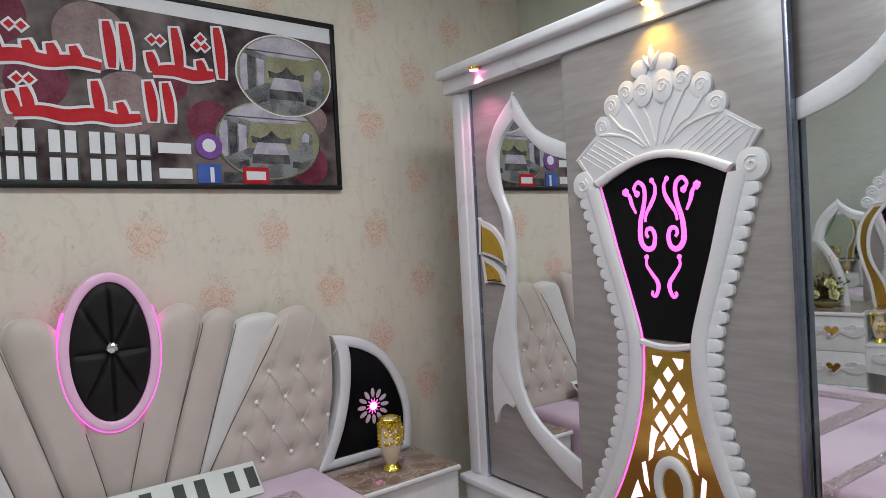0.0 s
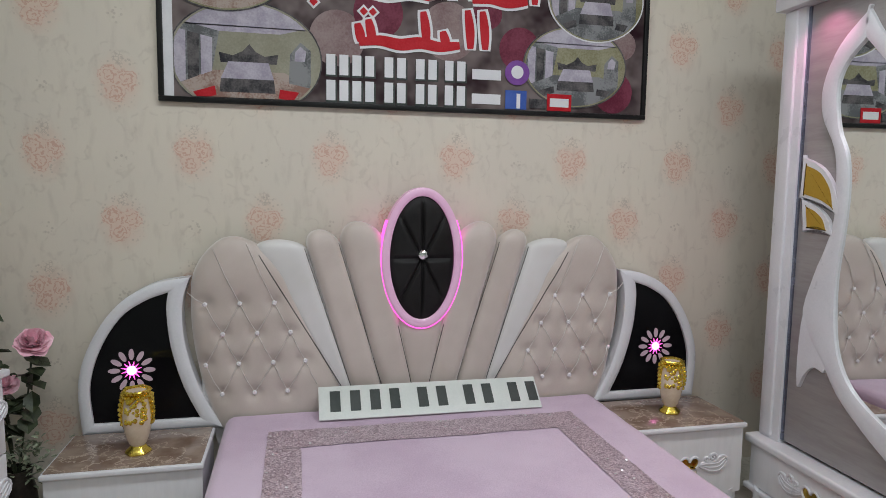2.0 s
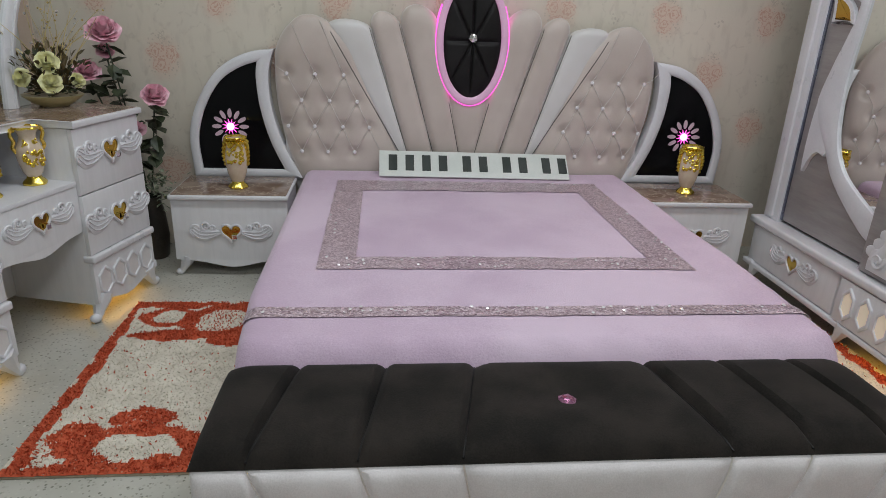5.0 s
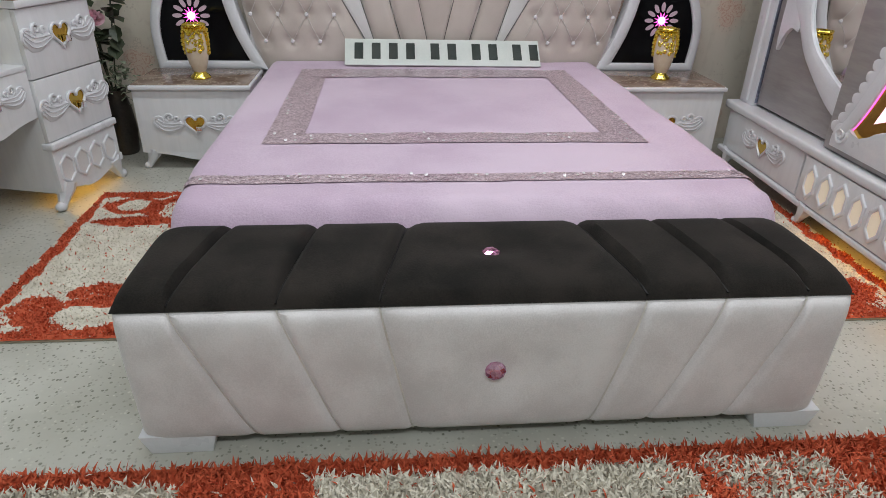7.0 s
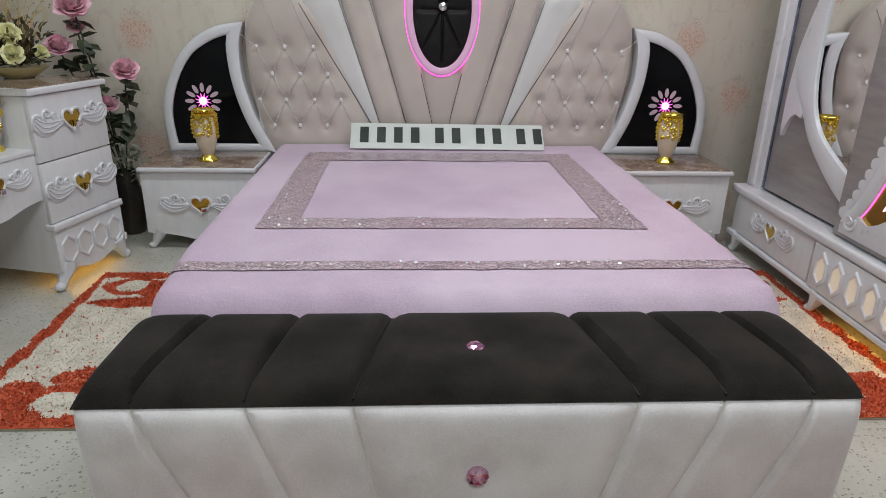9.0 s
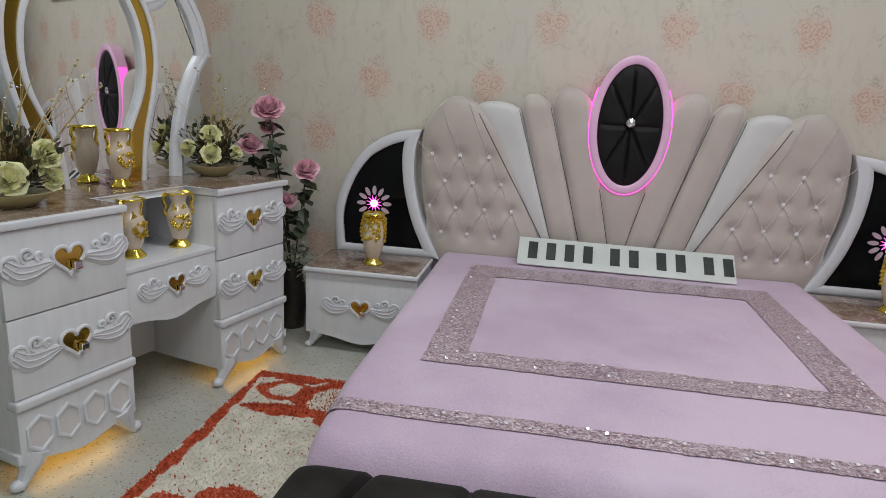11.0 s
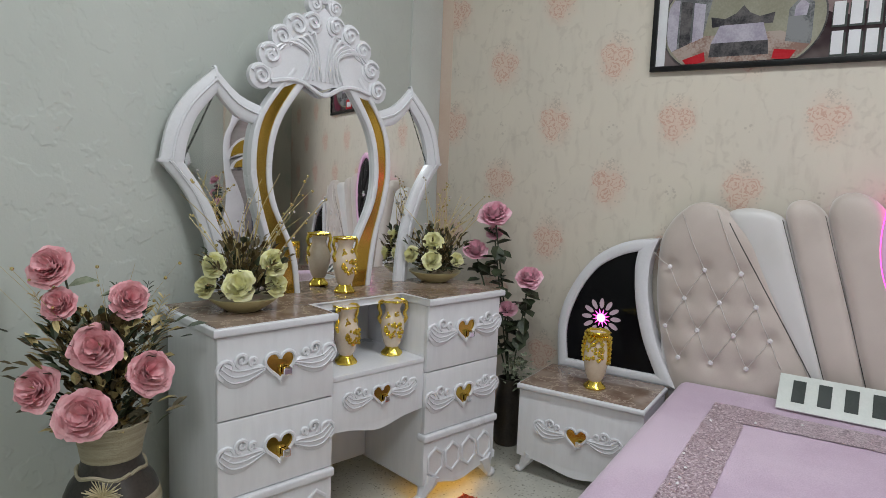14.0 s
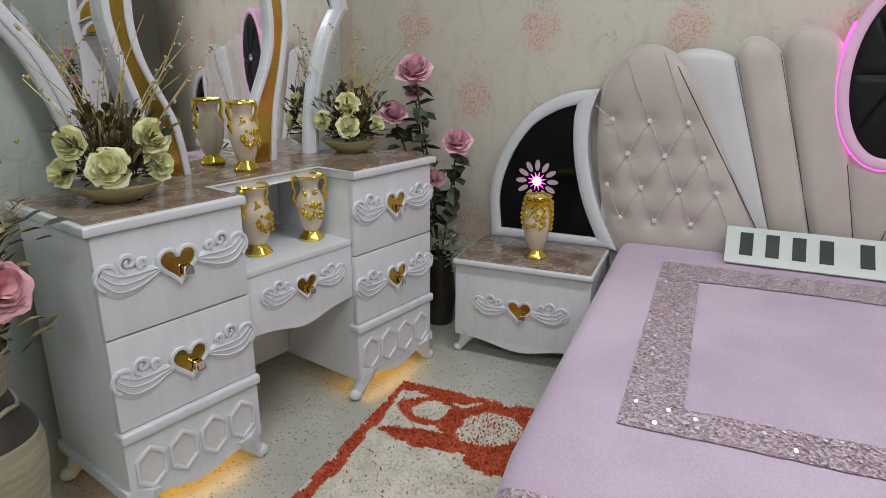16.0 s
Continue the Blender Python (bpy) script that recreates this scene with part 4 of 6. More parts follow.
MX, MY = -0.025, 0.385
MIRC = lambda L, m=1: [(MX + m * p[0], p[1]) for p in L]
for m in (-1, 1):
    wing_out = smoothed([(0.250, 1.535), (0.345, 1.57), (0.430, 1.648), (0.4305, 1.648), (0.522, 1.562), (0.585, 1.46), (0.614, 1.335), (0.6142, 1.334), (0.530, 1.22), (0.472, 1.07), (0.446, 0.95), (0.435, 0.833)], 4)
    wing_in = smoothed([(0.285, 1.475), (0.355, 1.498), (0.425, 1.568), (0.4255, 1.568), (0.492, 1.485), (0.525, 1.40), (0.537, 1.33), (0.5372, 1.329), (0.462, 1.215), (0.408, 1.07), (0.385, 0.95), (0.375, 0.833)], 4)
    drop = -0.022 if m < 0 else 0.012
    wing_out = [(p[0], p[1] + drop * min(max((p[1] - 0.9) / 0.4, 0.0), 1.0)) for p in wing_out]
    wing_in = [(p[0], p[1] + drop * min(max((p[1] - 0.9) / 0.4, 0.0), 1.0)) for p in wing_in]
    g = part("mirror_wing", slab(bmesh.new(), MIRC([(0.20, 1.44)] + wing_in + [(0.20, 0.833)], m), MY, MY - 0.008), M_MIRROR, dresser, "side mirror glass")
    part("mirror_frame", band(bmesh.new(), MIRC(wing_out, m), MIRC(wing_in, m), MY, MY - 0.020, dome=0.008), M_LACQUER, g, "white moulded frame")
    part("mirror_bead", tube(bmesh.new(), [(MX + m * (a[0] * 0.55 + b[0] * 0.45), MY - 0.029, a[1] * 0.55 + b[1] * 0.45) for a, b in zip(wing_out, wing_in)], 0.005, 5), M_LACQUER, g)
O2 = smoothed([(0.148, 1.668), (0.278, 1.49), (0.312, 1.325), (0.292, 1.18), (0.246, 1.01), (0.222, 0.833)], 6)
O1 = smoothed([(0.134, 1.655), (0.258, 1.487), (0.290, 1.325), (0.270, 1.18), (0.224, 1.01), (0.200, 0.833)], 6)
I1 = smoothed([(0.112, 1.640), (0.215, 1.48), (0.250, 1.33), (0.236, 1.18), (0.155, 0.998), (0.130, 0.833)], 6)
I2 = smoothed([(0.092, 1.622), (0.192, 1.474), (0.228, 1.33), (0.214, 1.18), (0.132, 0.990), (0.108, 0.833)], 6)
main = part("mirror_centre", slab(bmesh.new(), MIRC(I1) + MIRC(I1, -1)[::-1], MY - 0.010, MY - 0.022), M_MIRROR, dresser, "tall central mirror glass")
for m in (-1, 1):
    part("gold_strip", band(bmesh.new(), MIRC(O1, m), MIRC(I1, m), MY, MY - 0.034), M_GOLDM, main, "polished gold mirror strip")
    part("mirror_frame", band(bmesh.new(), MIRC(O2, m), MIRC(O1, m), MY, MY - 0.040, dome=0.004), M_LACQUER, main)
    part("mirror_frame", band(bmesh.new(), MIRC(I1, m), MIRC(I2, m), MY - 0.02, MY - 0.040, dome=0.004), M_LACQUER, main)
crown(dresser, MX - 0.022, 1.583, 0.272, 0.385, MY - 0.02)


# ---- vases ----
def make_vase(m, label, s=1.0, tall=0.2, handles=True):
    v = thing("vase", m, label, "vase", "gold and cream vases")
    base = lathe(bmesh.new(), [(0.036 * s, 0.0), (0.038 * s, 0.006), (0.034 * s, 0.014), (0.024 * s, 0.024), (0.022 * s, 0.032)], 24, ripple=0.05)
    part("base", base, M_GOLD, v, "gold lobed foot")
    t = tall
    body = lathe(bmesh.new(), [(0.021 * s, 0.030), (0.030 * s, 0.045), (0.040 * s, t * 0.40), (0.044 * s, t * 0.55), (0.038 * s, t * 0.67), (0.029 * s, t * 0.76), (0.026 * s, t * 0.83), (0.030 * s, t * 0.90), (0.040 * s, t * 0.975)], 24)
    if not handles:
        body.free()
        body = lathe(bmesh.new(), [(0.021 * s, 0.030), (0.027 * s, 0.042), (0.036 * s, t * 0.30), (0.0425 * s, t * 0.47), (0.043 * s, t * 0.58), (0.039 * s, t * 0.74), (0.035 * s, t * 0.86), (0.035 * s, t * 0.97)], 24)
    part("body", body, M_CREAM, v, "cream porcelain body")
    if not handles:
        collar = bmesh.new()
        for k in range(18):
            for z2, r2 in ((0.90, 0.0092), (0.965, 0.0082)):
                ball(collar, (0.036 * s * math.cos(6.28319 * (k + 8 * z2) / 18), 0.036 * s * math.sin(6.28319 * (k + 8 * z2) / 18), t * z2), r2 * s, 1)
        part("collar", collar, M_GOLD, v, "beaded gold collar")
    rim = lathe(bmesh.new(), [(0.040 * s, t * 0.960), (0.0440 * s, t * 0.985), (0.042 * s, t), (0.036 * s, t * 0.98), (0.026 * s, t * 0.90)], 30, ripple=0.07, lobes=5)
    part("rim", rim, M_GOLD, v, "gold wavy rim")
    for sd in (-1, 1):
        hb = bmesh.new()
        if handles:
            tube(hb, smoothed([(sd * 0.036 * s, 0, t * 0.93), (sd * 0.046 * s, 0, t * 0.955), (sd * 0.050 * s, 0, t * 0.86), (sd * 0.043 * s, 0, t * 0.75), (sd * 0.049 * s, 0, t * 0.66), (sd * 0.040 * s, 0, t * 0.57)], 4), [0.0056 * s * (1.15 - 0.03 * (i % 4)) for i in range(21)], 6)
        else:
            tube(hb, [(sd * (0.036 + 0.006 * math.sin(k * 0.6)) * s, -0.006 * s, t * (0.48 + 0.075 * k)) for k in range(6)], 0.006 * s, 6)
            for k in range(7):
                ball(hb, (sd * 0.041 * s, 0.012 * s, t * (0.46 + 0.07 * k)), 0.010 * s, 1)
                ball(hb, (sd * (0.040 + 0.006 * math.sin(k * 0.6)) * s, -0.008 * s, t * (0.48 + 0.075 * k)), 0.0095 * s, 1)
        part("handle", hb, M_GOLD, v, "gold scrolled handle")
    rg = random.Random(int(tall * 1000))
    fl = bmesh.new()
    for k in range(46):
        a, zz = rg.uniform(-2.4, -0.7), rg.uniform(0.35, 0.82) if handles else rg.uniform(0.52, 0.90)
        rr = 0.043 * s if zz < 0.62 else (0.031 if handles else 0.039) * s
        ball(fl, (rr * math.cos(a), rr * math.sin(a), t * zz), rg.uniform(0.004, 0.009) * s, 1, (1, 0.8, 1))
    part("flower_relief", fl, M_GOLD, v, "raised gold flowers")
    return v


make_vase(pose(-1.137, -0.345, 0.4195, 0, 0, 5), "cream vase with heavy gold flower relief on bedside cabinet", 1.22, 0.25, False)
make_vase(pose(1.151, -0.33, 0.4195, 0, 0, -20), "cream vase with heavy gold flower relief on bedside cabinet", 1.22, 0.25, False)
DR = pose(-1.654, -1.169, 0, 0, 0, 75.5)
make_vase(DR @ pose(-0.073, 0.12, 0.603, 0, 0, 12), "cream vase with gold handles on dressing table shelf", 1.08, 0.215)
make_vase(DR @ pose(0.137, 0.115, 0.603, 0, 0, -30), "cream vase with gold handles on dressing table shelf", 1.08, 0.215)
make_vase(DR @ pose(0.018, 0.27, 0.8335, 0, 0, 0), "cream vase with gold handles before the mirror", 1.08, 0.215)


# ---- wardrobe ----
wardrobe = thing("wardrobe", pose(1.503, -1.66, 0, 0, 0, -91.5), "grey and white sliding wardrobe with mirrors and lit carved centre door", "wardrobe")
part("carcass", B(-1.19, 1.19, 0.05, 0.62, 0.09, 2.25), M_GREYWOOD, wardrobe)
for s in (-1, 1):
    a0, a1 = sorted((s * 1.075, s * 1.200))
    bm = bmesh.new()
    box(bm, a0, a1, -0.005, 0.06, 0.345, 2.216, bevel=0.006)
    box(bm, *sorted((s * 1.115, s * 1.175)), -0.016, 0.0, 0.36, 2.21, bevel=0.007, segs=3)
    part("pilaster", bm, M_LACQUER, wardrobe, "white moulded corner post")
bm = bmesh.new()
box(bm, -1.222, 1.222, -0.085, 0.62, 2.284, 2.330, bevel=0.014, segs=3)
box(bm, -1.215, 1.215, -0.045, 0.62, 2.215, 2.285, bevel=0.008)
cornice = part("cornice", bm, M_LACQUER, wardrobe, "white stepped cornice")
for a, mat, lab in ((-0.94, M_PINKHOT, "pink spotlight"), (0.0, M_WARMSPOT, "warm spotlight"), (0.94, M_PINKHOT, "pink spotlight")):
    l = part("spotlight", lathe(bmesh.new(), [(0.024, -0.012), (0.030, -0.006), (0.030, 0.0)], 20), M_GOLD, cornice, lab)
    l.location = (a, -0.066, 2.284)
    d = part("lens", lathe(bmesh.new(), [(0.004, -0.003), (0.020, -0.003), (0.020, 0.001)], 18), mat, l)
    d.location = (0, 0, -0.0125)
# base with drawers on curved feet
bm = bmesh.new()
box(bm, -1.20, 1.20, -0.040, 0.60, 0.105, 0.31, bevel=0.006)
base = part("base", bm, M_WHITE, wardrobe, "white base with drawers")
part("base_rail", B(-1.215, 1.215, -0.067, 0.06, 0.308, 0.346, bevel=0.012, segs=3), M_LACQUER, base)
part("base_rail", B(-1.215, 1.215, -0.060, 0.06, 0.085, 0.112, bevel=0.010, segs=3), M_LACQUER, base)
for s in (-1, 1):
    part("drawer_front", B(*sorted((s * 0.50, s * 1.175)), -0.049, -0.039, 0.118, 0.302, bevel=0.003), M_WHITE, base)
    ornament(base, s * 0.815, 0.222, -0.049, 0.95, knob=False)
    foot(wardrobe, s * 1.15, -0.03, 1.1, s, 0.1)
    foot(wardrobe, s * 0.44, -0.032, 1.1, s, 0.1)
    foot(wardrobe, s * 1.15, 0.5, 1.1, s, 0.1)
part("lit_panel", B(-0.47, 0.47, -0.060, -0.039, 0.118, 0.302, bevel=0.003), M_WHITE, base)
for k in range(9):
    hx = -0.40 + 0.1 * k
    hexa = [(hx + 0.044 * math.cos(a), 0.210 + 0.075 * math.sin(a)) for a in [1.0472 * i + 0.5236 for i in range(6)]]
    part("hexagon_carving", band(bmesh.new(), hexa, [((p[0] - hx) * 0.72 + hx, (p[1] - 0.21) * 0.72 + 0.21) for p in hexa], -0.060, -0.065, True, 0.004), M_LACQUER, base)
    part("hexagon_inset", slab(bmesh.new(), [((p[0] - hx) * 0.72 + hx, (p[1] - 0.21) * 0.72 + 0.21) for p in hexa], -0.055, -0.0625), M_WARMPALE, base, "warm lit opal inset")
part("led_strip", B(-0.35, 1.1, -0.01, 0.005, 0.074, 0.083, bevel=0), M_WARMDIM, wardrobe, "amber LED strip under base")
# side doors: mirror behind a sweeping white frame
for s in (-1, 1):
    S = lambda L: [(-s * p[0], p[1]) for p in L]
    a0, a1 = sorted((s * 0.40, s * 1.075))
    door = part("sliding_door", B(a0, a1, 0.014, 0.034, 0.36, 2.213, bevel=0.002), M_GREYWOOD, wardrobe, "grey wood-grain door with curved mirror")
    for e in (s * 1.068, s * 0.405):
        part("door_edge", B(e - 0.007, e + 0.007, 0.006, 0.02, 0.36, 2.21, bevel=0.002), M_STEEL, door, "brushed metal edge")
    inner = smoothed([(-0.40, 1.80), (-0.469, 1.805), (-0.621, 1.871), (-0.770, 2.022), (-0.7705, 2.022), (-0.858, 1.945), (-0.893, 1.845), (-0.870, 1.698), (-0.824, 1.597), (-0.806, 1.475), (-0.812, 1.306), (-0.831, 1.11), (-0.821, 0.915), (-0.780, 0.776), (-0.688, 0.673), (-0.501, 0.580), (-0.40, 0.545)], 4)
    outer = smoothed([(-0.40, 1.86), (-0.465, 1.868), (-0.644, 1.960), (-0.764, 2.124), (-0.7645, 2.124), (-0.890, 2.020), (-0.960, 1.883), (-0.955, 1.756), (-0.885, 1.625), (-0.862, 1.50), (-0.866, 1.30), (-0.945, 1.103), (-0.985, 0.915), (-0.852, 0.745), (-0.752, 0.630), (-0.540, 0.490), (-0.40, 0.44)], 4)
    glass = part("mirror", slab(bmesh.new(), S(inner), 0.016, 0.010), M_MIRROR, door, "curved mirror glass")
    part("mirror_frame", band(bmesh.new(), S(outer), S(inner), 0.014, 0.000, dome=0.005), M_LACQUER, door, "sweeping white frame")
    part("frame_tail", slab(bmesh.new(), S(smoothed([(-0.862, 1.30), (-0.935, 1.103), (-0.990, 0.895), (-0.992, 0.632), (-0.950, 0.700), (-0.900, 0.738), (-0.848, 0.742), (-0.84, 1.0)], 4)), 0.014, -0.003, 0.003), M_LACQUER, door)
    for pts, k in (([(-1.035, 1.590), (-1.0345, 1.590), (-0.935, 1.548), (-0.862, 1.460), (-0.836, 1.362), (-0.8365, 1.362), (-0.920, 1.402), (-1.040, 1.432), (-1.0405, 1.433)], 0.74), ([(-1.030, 1.418), (-1.0295, 1.418), (-0.955, 1.392), (-0.890, 1.345), (-0.858, 1.280), (-0.8585, 1.280), (-0.925, 1.296), (-1.010, 1.290), (-1.0105, 1.291)], 0.64)):
        ol = smoothed(pts, 4, True)
        cx, cz = sum(p[0] for p in ol) / len(ol), sum(p[1] for p in ol) / len(ol)
        lf = part("leaf_frame", slab(bmesh.new(), S(ol), 0.014, -0.006, 0.003), M_LACQUER, door)
        part("leaf_inset", slab(bmesh.new(), S([((p[0] - cx) * k + cx, (p[1] - cz) * k + cz) for p in ol]), -0.004, -0.0085), M_GOLDM, lf, "gold leaf-shaped inlay")
# centre door with the lit carved column
cd = part("centre_door", B(-0.440, 0.432, -0.026, 0.004, 0.352, 2.213, bevel=0.002), M_GREYWOOD, wardrobe, "grey wood-grain centre door")
part("door_edge", B(0.424, 0.440, -0.034, 0.0, 0.352, 2.213, bevel=0.003), M_STEEL, cd, "blue-grey metal edge")
CX = -0.012
half = [(0.250, 1.668), (0.218, 1.56), (0.180, 1.42), (0.135, 1.27), (0.095, 1.115), (0.100, 0.95), (0.130, 0.80), (0.185, 0.64), (0.25, 0.50), (0.31, 0.42)]
HS = smoothed(half, 5)
arch = [(-0.250 + 0.5 * i / 14, 1.668 + 0.078 * math.sin(math.pi * i / 14)) for i in range(15)]
Q = lambda L, m=1: [(CX + m * p[0], p[1]) for p in L]
blackh = [p for p in HS if p[1] > 1.11]
part("black_panel", slab(bmesh.new(), Q(arch) + Q(blackh[1:]) + Q(blackh[1:], -1)[::-1], -0.026, -0.032), M_BLACK, cd, "black gloss panel with lit scrollwork")
goldh = [p for p in HS if p[1] < 1.085]
gp = part("gold_panel", slab(bmesh.new(), Q(goldh) + Q(goldh, -1)[::-1], -0.026, -0.032), M_GOLDM, cd, "gold panel with lit lattice cut-outs")
for m in (-1, 1):
    ext = [(p[0] + 0.016, p[1]) for p in HS]
    part("edge_glow", band(bmesh.new(), Q(HS, m), Q([(p[0] + 0.005, p[1]) for p in HS], m), -0.026, -0.034), M_PINKGLOW, cd, "pink edge light")
    wide = [(p[0] + 0.062 + 0.02 * max(0, (p[1] - 1.3)), p[1]) for p in HS]
    brd = part("scalloped_border", band(bmesh.new(), Q([(p[0] + 0.005, p[1]) for p in HS], m), Q(wide, m), -0.026, -0.044, dome=0.008), M_LACQUER, cd, "white carved border of scallop shells")
    path = [Vector(w) for w in wide]
    acc, nxt = 0.0, 0.01
    for p, q in zip(path, path[1:]):
        L = (q - p).length
        while nxt <= acc + L:
            c = p.lerp(q, (nxt - acc) / L)
            sc = bmesh.new()
            round_p = lambda v: math.copysign(abs(v) ** 0.65, v)
            slab(sc, [(CX + m * (c.x + 0.006 + 0.046 * round_p(math.cos(t))), c.y + 0.0228 * round_p(math.sin(t))) for t in [6.28319 * i / 20 for i in range(20)]][::m], -0.026, -0.0425, 0.006)
            part("scallop", sc, M_LACQUER, brd)
            nxt += 0.047
        acc += L
    # lit scrolls
    for curve, r in ((smoothed([(0.142, 1.640), (0.126, 1.624), (0.117, 1.594), (0.101, 1.561)], 5), 0.0085),
                     (smoothed([(0.093, 1.630), (0.106, 1.650), (0.088, 1.671), (0.066, 1.656), (0.061, 1.622), (0.069, 1.580), (0.082, 1.537), (0.087, 1.493), (0.083, 1.456), (0.061, 1.433), (0.035, 1.441), (0.027, 1.476), (0.037, 1.502), (0.056, 1.503), (0.062, 1.487), (0.054, 1.474)], 5), 0.0105),
                     (smoothed([(0.030, 1.672), (0.018, 1.651), (0.021, 1.619), (0.040, 1.585), (0.058, 1.557), (0.064, 1.529)], 5), 0.0085),
                     (smoothed([(0.065, 1.405), (0.066, 1.376), (0.046, 1.347), (0.025, 1.318), (0.023, 1.293), (0.035, 1.269), (0.049, 1.275), (0.044, 1.286)], 5), 0.0085)):
        tb = bmesh.new()
        tube(tb, [(CX + m * p[0], -0.0325, p[1]) for p in curve], [r * (0.55 + 0.45 * (1 - abs(2 * i / (len(curve) - 1) - 1))) for i in range(len(curve))], 6, 0.4)
        ball(tb, (CX + m * curve[0][0], -0.0325, curve[0][1]), r * (1.9 if curve[0][0] > 0.12 else 1.25), 1, (1, 0.35, 1))
        part("lit_scroll", tb, M_PINKGLOW, cd, "pink lit scroll")
part("waist_band", tube(bmesh.new(), [(CX + a, -0.040, 1.106 - 0.014 * math.cos(a * 15)) for a in [-0.10 + 0.02 * i for i in range(11)]], 0.012, 6), M_LACQUER, cd)
def cutout(outline, label="pink-white lit cut-out"):
    part("lit_cutout", slab(bmesh.new(), [(CX + a, z) for a, z in outline], -0.03, -0.0335), M_PINKPALE, gp, label)


def lozenge(a, z, w, h):
    return [(a - w, z), (a, z + h), (a + w, z), (a, z - h)]


# lattice of lozenges widening towards the oval, with slits beside it
for z, w, h in ((0.998, 0.021, 0.027), (0.886, 0.021, 0.027), (0.778, 0.031, 0.043)):
    cutout(lozenge(0.0, z, w, h))
for m in (-1, 1):
    for z, w, h in ((0.941, 0.025, 0.037), (0.828, 0.027, 0.037)):
        cutout(lozenge(m * 0.038, z, w, h))
    flip = lambda *pts: [(m * a, z) for a, z in pts]
    cutout(flip((0.020, 1.056), (0.062, 1.058), (0.058, 1.026), (0.044, 1.018)))
    cutout(flip((0.050, 0.888), (0.068, 0.906), (0.066, 0.866)))
    cutout(flip((0.050, 0.786), (0.078, 0.806), (0.090, 0.745), (0.098, 0.672), (0.080, 0.690), (0.066, 0.750)))
    cutout(flip((0.030, 0.760), (0.062, 0.716), (0.024, 0.732)))
    cutout(flip((0.112, 0.668), (0.128, 0.660), (0.120, 0.590), (0.100, 0.562), (0.104, 0.610)))
    cutout(flip((0.150, 0.592), (0.185, 0.512), (0.130, 0.535)))
part("oval_ring", band(bmesh.new(), oval(CX, 0.605, 0.076, 0.107, 32), oval(CX, 0.600, 0.043, 0.070, 32), -0.03, -0.040, True, 0.006), M_LACQUER, cd)
bm = bmesh.new()
slab(bm, Q(smoothed([(-0.37, 0.375), (-0.36, 0.46), (-0.30, 0.47), (-0.22, 0.44), (-0.12, 0.50), (0, 0.52), (0.12, 0.50), (0.22, 0.44), (0.30, 0.47), (0.36, 0.46), (0.37, 0.375)], 4)), -0.026, -0.046, 0.006)
for m in (-1, 1):
    tube(bm, spiral(CX + m * 0.315, 0.432, 0.035, 0.006, 0.5, 1.4 * m, -0.048), 0.007, 5)
part("carved_foot", bm, M_LACQUER, cd, "white carved scroll base")
arch2 = [(p[0] * 1.10, p[1] + 0.026) for p in arch]
part("arch_band", band(bmesh.new(), Q(arch2), Q(arch), -0.026, -0.046, dome=0.006), M_LACQUER, cd, "white arched moulding")
fan = [(p[0] * 1.04, p[1] + 0.012) for p in arch]
part("fan_panel", slab(bmesh.new(), Q(fan) + Q([(0.300, 1.70), (0.366, 1.785), (0.258, 1.86), (0.225, 1.90), (0.18, 1.955), (0.115, 1.99), (0.04, 2.06), (-0.04, 2.06), (-0.115, 1.99), (-0.18, 1.955), (-0.225, 1.90), (-0.258, 1.86), (-0.366, 1.785), (-0.300, 1.70)]), -0.026, -0.040, 0.004), M_LACQUER, cd, "white carved fan")
